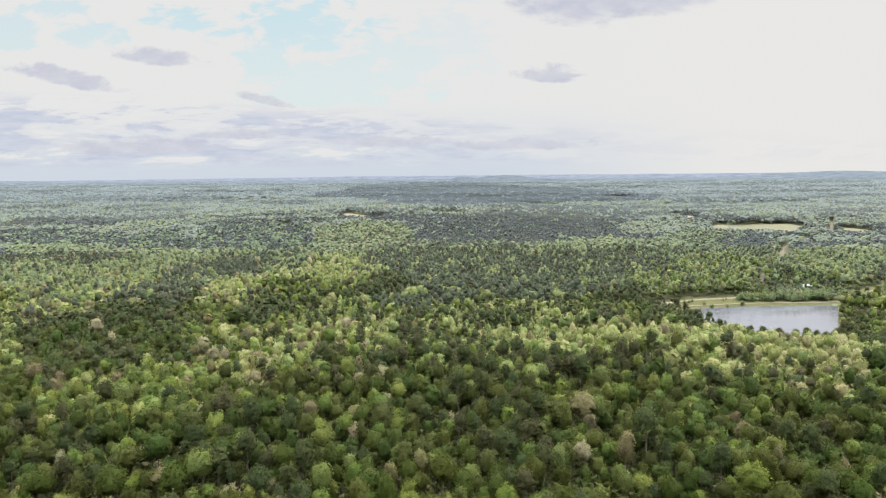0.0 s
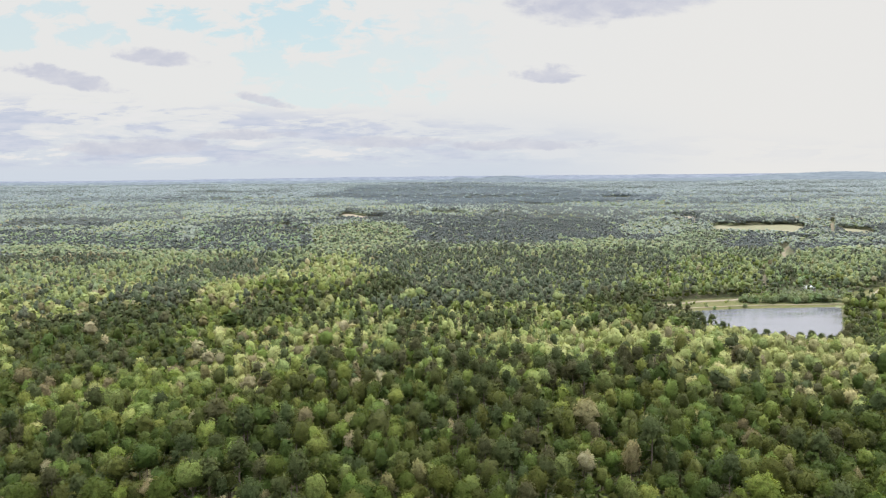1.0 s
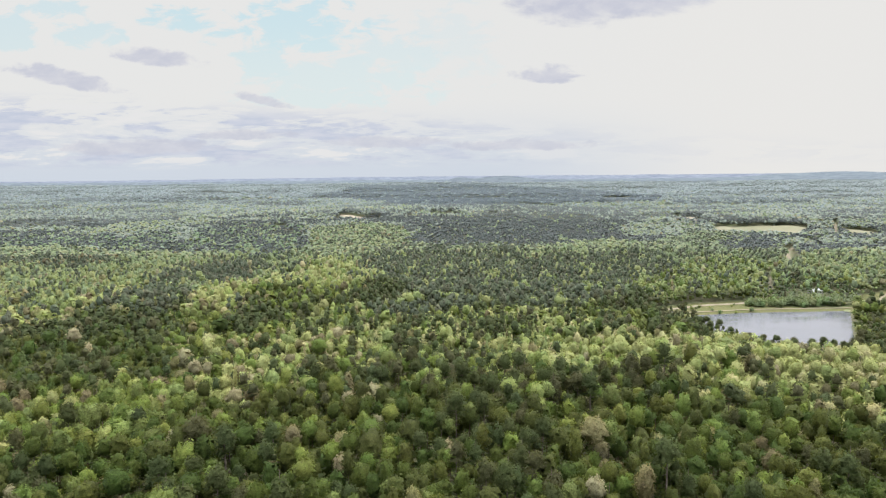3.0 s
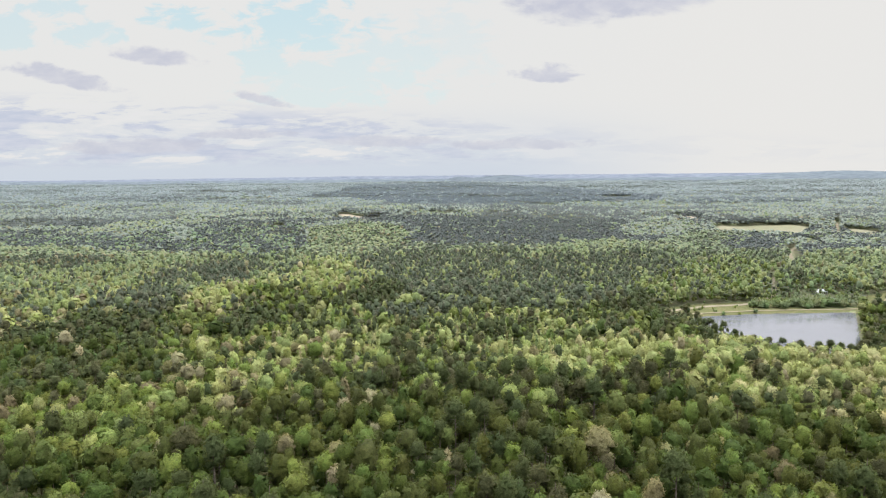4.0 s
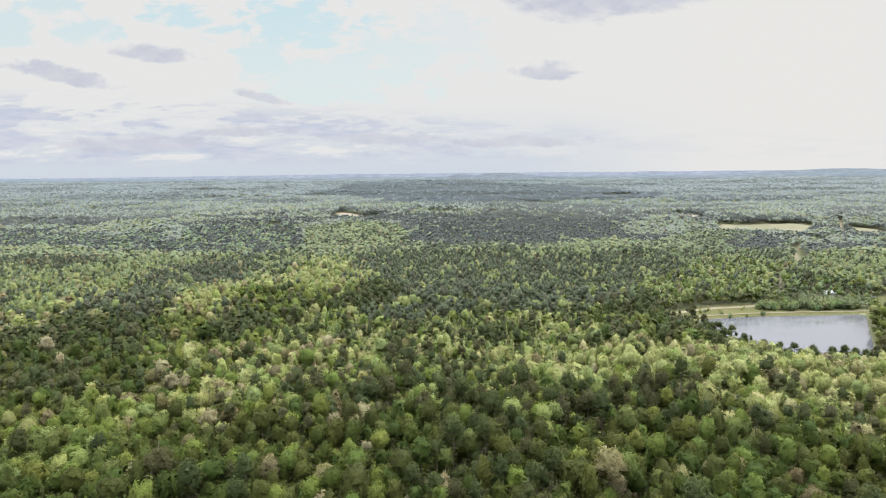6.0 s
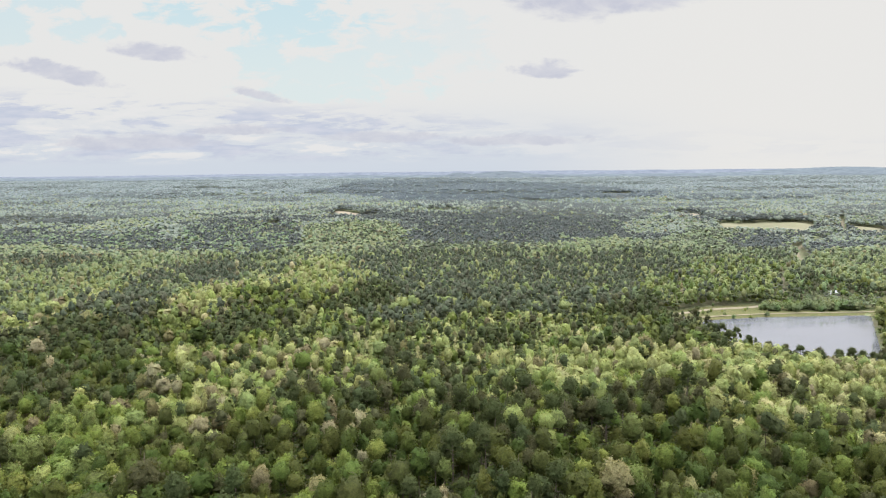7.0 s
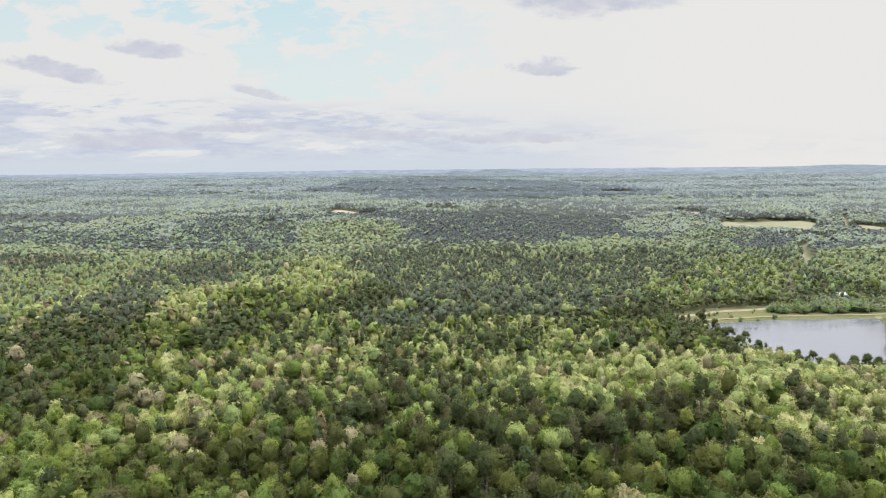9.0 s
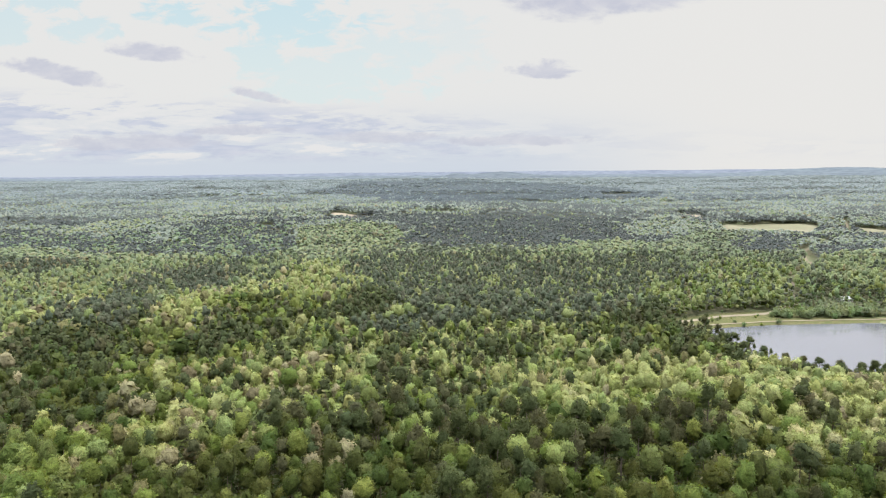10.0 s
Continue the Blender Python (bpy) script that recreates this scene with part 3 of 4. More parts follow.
def heap(w, deep, sides, rings, rough, r, low=1.9):
    """One uneven bulge of leaves round the origin, down to the polar angle `low`."""
    j, i = np.divmod(np.arange(rings * sides), sides)
    th = low * (j + 1 + r.uniform(-0.2, 0.2, len(j))) / rings
    ph = (i + (j % 2) / 2 + r.uniform(-0.28, 0.28, len(j))) * 6.2832 / sides
    dirs = np.concatenate([[(0.0, 0.0, 1.0)], np.stack([np.sin(th) * np.cos(ph), np.sin(th) * np.sin(ph), np.cos(th)], 1)])
    verts = dirs * r.uniform(1 - rough, 1 + rough, (len(dirs), 1)) * (w, w, deep)
    faces = [(0, 1 + i, 1 + (i + 1) % sides) for i in range(sides)]
    for j in range(rings - 1):
        p, q = 1 + j * sides, 1 + (j + 1) * sides
        for i in range(sides):
            k = (i + 1) % sides
            faces += [(p + i, q + i, p + k), (p + k, q + i, q + k)] if j % 2 else [(p + i, q + i, q + k), (p + i, q + k, p + k)]
    faces = np.array(faces)
    return np.concatenate([verts[faces], unit(dirs * (1, 1, w / deep))[faces]], 1)


def crown_of(lobes, sides, rings, count, size, up, r, rough=0.18, out=0.95):
    """A crown of bulges (x, y, z, radius, flatness), the first one its body, covered with sprays. up: how far the
    shading normals are bent skyward to soften contrast.
    """
    lobes = np.array(lobes)
    bodies = []
    for i, (x, y, z, rad, flat) in enumerate(lobes):
        body = heap(rad, rad * flat, sides + 2, rings + 2, rough, r, 2.2) if i == 0 and len(lobes) > 1 else heap(rad, rad * flat, sides, rings, rough, r)
        body[:, :3] += (x, y, z)
        bodies.append(body)
    body = np.concatenate(bodies)
    middle = np.average(lobes[:, :3], 0, lobes[:, 3] ** 2) - (0, 0, 0.5)
    corners, normals = body[:, :3], unit(0.36 * body[:, 3:] + 0.64 * unit(body[:, :3] - middle) + (0, 0, up))
    return sprays(facing(corners, normals), count, size, r, out)


def sprays(body, count, size, r, out=0.35):
    """Loose leafy triangles all over the body of a crown."""
    if not count:
        return body
    area = np.linalg.norm(np.cross(body[:, 1] - body[:, 0], body[:, 2] - body[:, 0]), axis=1)
    which = r.choice(len(body), count, p=area / area.sum())
    k = r.dirichlet((1, 1, 1), count)[:, :, None]
    soft = unit((body[which, 3:] * k).sum(1))
    at = (body[which, :3] * k).sum(1) + soft * r.uniform(-0.1, out, (count, 1)) * (0.5 + size)
    face = unit(soft + r.normal(0, 0.7, (count, 3)))
    a = unit(np.cross(face, r.normal(0, 1, (count, 3))))
    b = np.cross(face, a)
    s = size * r.uniform(0.6, 1.3, (count, 1))
    tris = np.stack([at + a * s * 0.62, at - a * s * 0.36 + b * s * 0.56, at - a * s * r.uniform(0.2, 0.5, (count, 1)) - b * s * 0.56], 1)
    lean = unit(0.48 * soft + 0.52 * face)
    return np.concatenate([body, facing(tris, np.repeat(lean[:, None], 3, 1))])


def broadleaf(n, sides, rings, count, size, up, r):
    w, top, deep = r.uniform(2.1, 3.9), r.uniform(15.5, 20.5), r.uniform(3.6, 5.8)
    lobes = [(0, 0, top - deep, w * 0.9, 0.95 * deep / w)]
    for i in range(n):
        k = 1 - 1.3 * (i + 0.5) / n             # from the top down to below the middle
        a, wide = i * 2.4 + r.uniform(-0.6, 0.6), math.sqrt(max(0.04, 1 - k * k)) * r.uniform(0.9, 1.1)
        lobes.append((0.68 * w * wide * math.cos(a), 0.68 * w * wide * math.sin(a), top - deep + 0.74 * deep * k + r.uniform(-0.4, 0.4), w * r.uniform(0.24, 0.54), r.uniform(0.75, 1.15)))
    return crown_of(lobes, sides, rings, count, size, up, r)


def pine(n, sides, rings, count, size, up, r):
    w, top, long = r.uniform(2.0, 3.0), r.uniform(18, 22.5), r.uniform(5.0, 8.0)
    lobes = [(0, 0, top - 0.55 * long, w * 0.72, 0.55 * long / w)]
    for i in range(n):
        k = (i + 0.6) / n
        a = i * 2.4 + r.uniform(-0.5, 0.5)
        out = w * (0.2 + 0.55 * math.sin(min(1, k * 1.25) * 1.9)) * r.uniform(0.6, 1.15)
        lobes.append((out * math.cos(a), out * math.sin(a), top - 0.9 - k * long, r.uniform(0.8, 1.4), r.uniform(0.5, 0.8)))
    return crown_of(lobes, sides, rings, count, size, up, r, 0.24, 1.1)


def slim(n, sides, rings, count, size, up, r):
    top, w, long = r.uniform(15, 19.5), r.uniform(1.3, 1.9), r.uniform(7.0, 10.5)
    lobes = []
    for i in range(n + 1):
        k = (i + 0.3) / (n + 1)
        lobes.append((r.uniform(-0.5, 0.5) * w * k, r.uniform(-0.5, 0.5) * w * k, top - 0.7 - k * long, w * (0.45 + 0.65 * k) * r.uniform(0.85, 1.15), r.uniform(0.9, 1.3) * (1.0 if n > 4 else 1.5)))
    return crown_of(lobes, sides, rings, count, size, up, r)


MAKERS = (broadleaf, pine, slim)


def loose_mesh(name, tris, colours, mat):
    """One mesh of loose triangles with a colour for each."""
    m = len(tris)
    me = bpy.data.meshes.new(name)
    me.vertices.add(m * 3)
    me.vertices.foreach_set("co", np.ascontiguousarray(tris[:, :3], np.float32).ravel())
    me.loops.add(m * 3)
    me.loops.foreach_set("vertex_index", np.arange(m * 3, dtype=np.int32))
    me.polygons.add(m)
    me.polygons.foreach_set("loop_start", np.arange(0, m * 3, 3, dtype=np.int32))
    if colours is not None:
        me.attributes.new("leaf_colour", "FLOAT_VECTOR", "FACE").data.foreach_set("vector", np.ascontiguousarray(colours, np.float32).ravel())
    me.attributes.new("custom_normal", "FLOAT_VECTOR", "POINT").data.foreach_set("vector", np.ascontiguousarray(tris[:, 3:], np.float32).ravel())
    me.materials.append(mat)
    me.update(calc_edges=True)
    return me


def scatter(y0, y1, step, r, slack=14.0, wide=0.715):
    """Jittered places in the wedge of land that comes into view between two lines."""
    ys = np.arange(y0, y1, step * 0.9)
    out = []
    for j, y in enumerate(ys):
        xs = np.arange(-(y * wide + slack), y * wide + slack, step) + (j % 2) * step / 2
        out.append(np.stack([xs + r.uniform(-0.36, 0.36, len(xs)) * step, y + r.uniform(-0.36, 0.36, len(xs)) * step], 1))
    p = np.concatenate(out)
    return p[~bare(p[:, 0], p[:, 1])]


def stem(r):
    """A three-sided tapering trunk of six triangles."""
    a = np.arange(3) * 2.094 + r.uniform(0, 2)
    lo = np.stack([0.28 * np.cos(a), 0.28 * np.sin(a), np.full(3, -0.6)], 1)
    hi = np.stack([0.11 * np.cos(a), 0.11 * np.sin(a), np.full(3, 14.0)], 1)
    tris = np.array([t for i in range(3) for t in ((lo[i], lo[i - 2], hi[i]), (hi[i], lo[i - 2], hi[i - 2]))])
    out = tris.mean(1) * (1, 1, 0)
    return facing(tris, np.repeat(unit(out)[:, None], 3, 1))


def stature(x, y):
    """Trees round the pond are smaller."""
    return 1 - 0.38 * smooth(50, 20, off_line(POND[4:] + POND[:1], x, y)) - 0.5 * smooth(55, 15, off_line(DAM[3:6], x, y))


def wood(name, places, shape, variants, r, grow=1.0, mat=None, known=None, tall=1.0):
    """Many trees as one mesh. shape: bulges, their sides and rings, sprays and their size, and how far the shading
    normals are bent skyward.
    """
    n, sides, rings, count, size, up = shape
    x, y = places.T
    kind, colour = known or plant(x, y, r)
    small = stature(x, y) * tall
    z = land(x, y)
    tris, cols = [], []
    for k, maker in enumerate(MAKERS):
        stems = 6 if count >= 80 else 0
        protos = [maker(n, sides, rings, int(count * (1, 0.9, 0.8)[k]), size * (1, 0.8, 0.8)[k], up, r) for _ in range(variants)]
        n_k = len(protos[0])
        if stems:
            protos = [np.concatenate([p, stem(r)]) for p in protos]
        which = r.randint(0, variants, len(x))
        for v in range(variants):
            sel = np.where((kind == k) & (which == v))[0]
            if not len(sel):
                continue
            turn, s = r.uniform(0, 6.283, (len(sel), 1, 1)), (np.clip(r.normal(0.95, 0.17 if count else 0.08, len(sel)), 0.6, 1.4) * small[sel])[:, None, None]
            c, q, p = np.cos(turn), np.sin(turn), protos[v][None]
            out = np.empty((len(sel), *protos[v].shape))
            wide, deep = s * grow * r.uniform(0.78, 1.18, s.shape), s * grow * r.uniform(0.78, 1.18, s.shape)
            out[:, :, :3, 0] = p[..., :3, 0] * wide * c - p[..., :3, 1] * deep * q + x[sel, None, None]
            out[:, :, :3, 1] = p[..., :3, 0] * wide * q + p[..., :3, 1] * deep * c + y[sel, None, None]
            out[:, :, :3, 2] = p[..., :3, 2] * s + z[sel, None, None]
            out[:, :, 3:, 0] = p[..., 3:, 0] * c - p[..., 3:, 1] * q
            out[:, :, 3:, 1] = p[..., 3:, 0] * q + p[..., 3:, 1] * c
            out[:, :, 3:, 2] = p[..., 3:, 2]
            tris.append(out.reshape(-1, 6, 3))
            c = np.repeat(colour[sel][:, None], n_k + stems, 1)
            c[:, n_k:] = (0.12, 0.095, 0.075)
            cols.append(c.reshape(-1, 3))
    me = loose_mesh(name, np.concatenate(tris), np.concatenate(cols), mat or LEAF)
    return tagged(new(name, me), kind="stuff")


def part(name, bm_or_mesh, mat, parent, label=""):
    """Links a bmesh or a mesh as one part under a thing or a part."""
    me = bm_or_mesh
    if isinstance(me, bmesh.types.BMesh):
        me = bpy.data.meshes.new(name)
        bm_or_mesh.to_mesh(me)
        bm_or_mesh.free()
    if mat and not me.materials:
        me.materials.append(mat)
    ob = new(name, me)
    ob.parent = parent
    return tagged(ob, label)


def limb(bm, a, b, ra, rb, sides=6):
    """A tapering stick from a to b."""
    a, b = Vector(a), Vector(b)
    turn = (b - a).to_track_quat("Z", "Y")
    rings = []
    for p, rad in ((a, ra), (b, rb)):
        rings.append([bm.verts.new(p + turn @ Vector((rad * math.cos(k * 6.283 / sides), rad * math.sin(k * 6.283 / sides), 0))) for k in range(sides)])
    for k in range(sides):
        bm.faces.new((rings[0][k - 1], rings[0][k], rings[1][k], rings[1][k - 1]))
    bm.faces.new(rings[1])


def trunk_mesh(kind, r):
    """A trunk with its limbs."""
    bm = bmesh.new()
    bend = [(0, 0, -0.6)]
    tall = (14.5, 19.0)[kind]
    for i in range(1, 5):
        bend.append((bend[-1][0] + r.uniform(-0.25, 0.25), bend[-1][1] + r.uniform(-0.25, 0.25), tall * i / 4))
    widths = (0.30, 0.24, 0.19, 0.13, 0.05)
    for i in range(4):
        limb(bm, bend[i], bend[i + 1], widths[i], widths[i + 1])
    for i in range(7):
        k = r.uniform(0.5, 0.92)
        j = min(3, int(k * 4))
        f = k * 4 - j
        base = [bend[j][c] + (bend[j + 1][c] - bend[j][c]) * f for c in range(3)]
        a = i * 2.4
        out = r.uniform(1.6, 3.0) * (1, 0.6)[kind]
        limb(bm, base, (base[0] + out * math.cos(a), base[1] + out * math.sin(a), base[2] + r.uniform(0.8, 2.4) * (1, 0.3)[kind]), 0.10, 0.03, 4)
    me = bpy.data.meshes.new("trunk")
    bm.to_mesh(me)
    bm.free()
    me.materials.append(BARK)
    return me


rng = np.random.RandomState(7)
front = scatter(160, 335, 5.5, rng)
kinds, tints = plant(front[:, 0], front[:, 1], rng)
budding = (kinds == 0) & (tints[:, 0] > tints[:, 1] * 1.02)
single = (front[:, 1] < 198) | (budding & (front[:, 1] < 250)) | ((kinds == 1) & ((front[:, 1] < 262) | inside(PINE_ROW, front[:, 0], front[:, 1])))

crowns = [[loose_mesh("crown", MAKERS[k](11, 5, 1, 700, (0.5, 0.46)[k], 0.2, rng), None, LEAF_OWN) for _ in range(9)] for k in (0, 1)]
trunks = [[trunk_mesh(k, rng) for _ in range(4)] for k in (0, 1)]
fx, fy = front[single].T
for x, y, z, k, tint in zip(fx, fy, land(fx, fy), np.where(kinds[single] == 2, 1, kinds[single]), tints[single]):
    red, green = tint[0], tint[1]
    if k == 1:
        name, label = "pine_tree", "tall dark green pine with a bare lower trunk"
    elif red > green * 1.02:
        name, label = "budding_tree", ("pale blossoming" if red > 0.29 else "brownish budding") + " broadleaf tree in the spring wood"
    else:
        name, label = "broadleaf_tree", ("yellow-green" if red > 0.19 else "deep green") + " leafy broadleaf tree in the dense wood"
    tree = tagged(new(name), label, "tree", "trees of the foreground wood")
    s = float(np.clip(rng.normal(0.92, 0.17), 0.58, 1.35)) * (1.0, 1.16)[k]
    tree.matrix_world = pose(x, y, z, 0, 0, rng.uniform(0, 360)) @ Matrix.Diagonal((s * rng.uniform(0.8, 1.15), s * rng.uniform(0.8, 1.15), s * rng.uniform(0.92, 1.05), 1))
    part("trunk", trunks[k][rng.randint(4)], None, tree)
    crown = part("crown", crowns[k][rng.randint(9)], None, tree)
    crown.color = (*tint, 1)

for x, y, s in ((229, 606, 0.62), (233, 470, 0.70), (241, 459, 0.66), (249, 450, 0.74), (258, 445, 0.70), (266, 446, 0.76), (274, 447, 0.68), (282, 449, 0.72), (291, 455, 0.70), (299, 464, 0.74), (306, 474, 0.66), (314, 484, 0.70), (320, 494, 0.62), (244, 450, 0.80), (252, 443, 0.78), (262, 441, 0.82), (272, 442, 0.80), (281, 444, 0.84), (290, 448, 0.80), (298, 456, 0.82), (306, 466, 0.78), (238, 462, 0.86), (246, 454, 0.92), (254, 447, 0.96), (262, 447, 0.88), (270, 448, 0.94), (278, 449, 0.86), (287, 452, 0.92), (295, 460, 0.84), (303, 470, 0.88), (310, 478, 0.8),  (222, 592, 0.72), (218, 582, 0.80), (213, 572, 0.86), (212, 560, 0.78), (212, 545, 0.9), (209, 531, 0.8), (213, 521, 0.92), (217, 507, 0.85), (220, 494, 0.78), (226, 478, 0.85), (236, 464, 0.72)):
    tree = tagged(new("pine_tree"), "dark green pine standing on the pond's shore", "tree", "pines on the pond's shore")
    tree.matrix_world = pose(x, y, float(land(np.array(x), np.array(y))), 0, 0, rng.uniform(0, 360)) @ Matrix.Diagonal((s * 1.3, s * 1.3, s * rng.uniform(0.8, 1.0), 1))
    part("trunk", trunks[1][rng.randint(4)], None, tree)
    crown = part("crown", crowns[1][rng.randint(9)], None, tree)
    crown.color = (*PINES[rng.randint(4)], 1)

tagged(wood("foreground_wood", front[~single], (8, 4, 1, 270, 0.56, 0.2), 12, rng, known=(kinds[~single], tints[~single])), "dense spring wood of green broadleaf trees and dark pines", "trees")
tagged(wood("middle_wood", scatter(335, 440, 5.0, rng), (7, 4, 1, 90, 0.8, 0.25), 12, rng), "dense spring wood of pale green trees and pines", "trees")
tagged(wood("hollow_wood", scatter(440, 620, 4.9, rng), (5, 3, 1, 28, 1.0, 0.3), 12, rng, 1.0, LEAF_MID), "dense spring wood of mixed green trees in the hollow", "trees")
tagged(wood("valley_wood", scatter(620, 900, 4.8, rng), (2, 3, 1, 5, 1.4, 0.45), 12, rng, 0.98, LEAF_HAZED, None, 0.88), "mixed spring woodland beyond the pond", "trees")
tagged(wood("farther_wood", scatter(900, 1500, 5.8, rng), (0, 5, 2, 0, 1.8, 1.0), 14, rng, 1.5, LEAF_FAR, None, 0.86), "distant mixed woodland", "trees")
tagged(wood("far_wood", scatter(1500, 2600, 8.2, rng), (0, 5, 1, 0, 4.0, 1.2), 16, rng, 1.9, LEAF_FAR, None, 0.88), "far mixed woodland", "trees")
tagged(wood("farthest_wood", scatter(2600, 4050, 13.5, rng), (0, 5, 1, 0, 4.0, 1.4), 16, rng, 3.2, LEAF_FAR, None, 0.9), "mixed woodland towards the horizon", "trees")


def understorey(name, y0, y1, count, size, mat, r, low=3.5, high=9.5, tilt=0.35):
    """Low leaves that close the gaps between the crowns."""
    y = np.sqrt(r.uniform(y0 ** 2, y1 ** 2, count))
    x = r.uniform(-1, 1, count) * (y * 0.715 + 14)
    keep = ~bare(x, y)
    x, y = x[keep], y[keep]
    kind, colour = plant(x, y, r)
    m = len(x)
    at = np.stack([x, y, land(x, y) + r.uniform(low, high, m) * stature(x, y)], 1)
    face = r.normal(0, tilt, (m, 3)) + (0, 0, 1)
    face /= np.linalg.norm(face, axis=1)[:, None]
    a = np.cross(face, r.normal(0, 1, (m, 3)))
    a /= np.linalg.norm(a, axis=1)[:, None]
    b = np.cross(face, a)
    s = size * r.uniform(0.6, 1.3, (m, 1))
    tris = np.stack([at + a * s * 0.62, at - a * s * 0.4 + b * s * 0.56, at - a * s * 0.3 - b * s * 0.56], 1)
    # darkened to imitate the shade down between the crowns
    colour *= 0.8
    return tagged(new(name, loose_mesh(name, facing(tris, np.repeat(face[:, None], 3, 1)), colour, mat)), kind="stuff")


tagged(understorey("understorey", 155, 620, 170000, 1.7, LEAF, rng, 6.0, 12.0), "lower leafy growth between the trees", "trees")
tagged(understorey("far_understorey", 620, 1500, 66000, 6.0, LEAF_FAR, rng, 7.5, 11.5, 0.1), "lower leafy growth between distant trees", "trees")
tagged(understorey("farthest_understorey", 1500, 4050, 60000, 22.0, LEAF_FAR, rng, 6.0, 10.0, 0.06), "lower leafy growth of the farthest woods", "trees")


def around(r):
    """Places beside and behind the way of the camera, out of view."""
    gx, gy = np.meshgrid(np.arange(-760, 760, 7.6), np.arange(-160, 760, 7.6))
    p = np.stack([gx.ravel(), gy.ravel()], 1) + r.uniform(-3.2, 3.2, (gx.size, 2))
    x, y = p.T
    out = ((np.abs(x) > y * 0.715 + 16) | (y < 160)) & ~((np.abs(x) < 92) & (y > -45))
    return p[out & (np.abs(x) < 260 + 0.75 * np.maximum(y, 0)) & ~bare(x, y)]


gx, gy = np.meshgrid(np.arange(-92, 92, 5.0), np.arange(-45, 160, 5.0))
below = np.stack([gx.ravel(), gy.ravel()], 1) + rng.uniform(-2.2, 2.2, (gx.size, 2))
tagged(wood("wood_below", below, (5, 4, 1, 36, 1.4, 0.2), 6, rng), "dense spring wood of green broadleaf trees and pines under the way", "trees")
tagged(wood("surrounding_wood", around(rng), (0, 5, 1, 2, 3.0, 0.3), 6, rng, 2.0), "mixed spring wood under and beside the way", "trees")

gx, gy = np.meshgrid(np.arange(-2100, 2100, 16.0), np.arange(760, 2300, 16.0))
flank = np.stack([gx.ravel(), gy.ravel()], 1) + rng.uniform(-6, 6, (gx.size, 2))
beyond = np.abs(flank[:, 0]) - flank[:, 1] * 0.715
flank = flank[(beyond > 18) & (beyond < 420) & ~bare(flank[:, 0], flank[:, 1])]
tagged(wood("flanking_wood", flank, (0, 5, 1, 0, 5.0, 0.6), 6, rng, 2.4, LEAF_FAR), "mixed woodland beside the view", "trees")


def edges(r):
    """Places for the low growth along the rims of clearings, road and shore."""
    p = np.concatenate([np.stack([r.uniform(150, 520, 9000), r.uniform(430, 760, 9000)], 1), np.stack([r.uniform(420, 660, 3000), r.uniform(760, 1120, 3000)], 1)])
    x, y = p.T
    rim = (off_line(CLEARING[1:12], x, y) < 11) | ((off_line(ROAD[:6], x, y) < 10) & (off_line(ROAD, x, y) > 4)) | (off_line(POND[2:] + POND[:1], x, y) < 9) | inside(WILLOWS, x, y)
    for hx, hy, reach in HOUSE_GAPS:
        rim &= np.hypot(x - hx, y - hy) > 13
    return p[rim & ~inside(POND, x, y) & ~inside(CLEARING, x, y) & (off_line(DAM, x, y) > 3.5) & (off_line(POND + POND[:1], x, y) > 2)]


tagged(wood("undergrowth", edges(rng), (4, 4, 1, 20, 1.4, 0.2), 6, rng, 1.6, LEAF, None, 0.42), "low leafy undergrowth along the wood's edges", "bushes")



def rims(r):
    """Places along the rims of the fields."""
    out = []
    for outline, mat in FIELDS:
        for (ax, ay), (bx, by) in zip(outline, outline[1:] + outline[:1]):
            k = r.uniform(0, 1, int(math.hypot(bx - ax, by - ay) / 1.0))[:, None]
            out.append(np.array((ax, ay)) + (np.array((bx, by)) - (ax, ay)) * k + r.normal(0, 5, (len(k), 2)))
    p = np.concatenate(out)
    return p[~bare(p[:, 0], p[:, 1])]


tagged(wood("field_edge_growth", rims(rng), (0, 5, 2, 4, 2.0, 0.4), 6, rng, 1.8, LEAF_HAZED, None, 0.62), "low leafy growth along the rims of the fields", "bushes")

# ---- hazy hills at the horizon ----


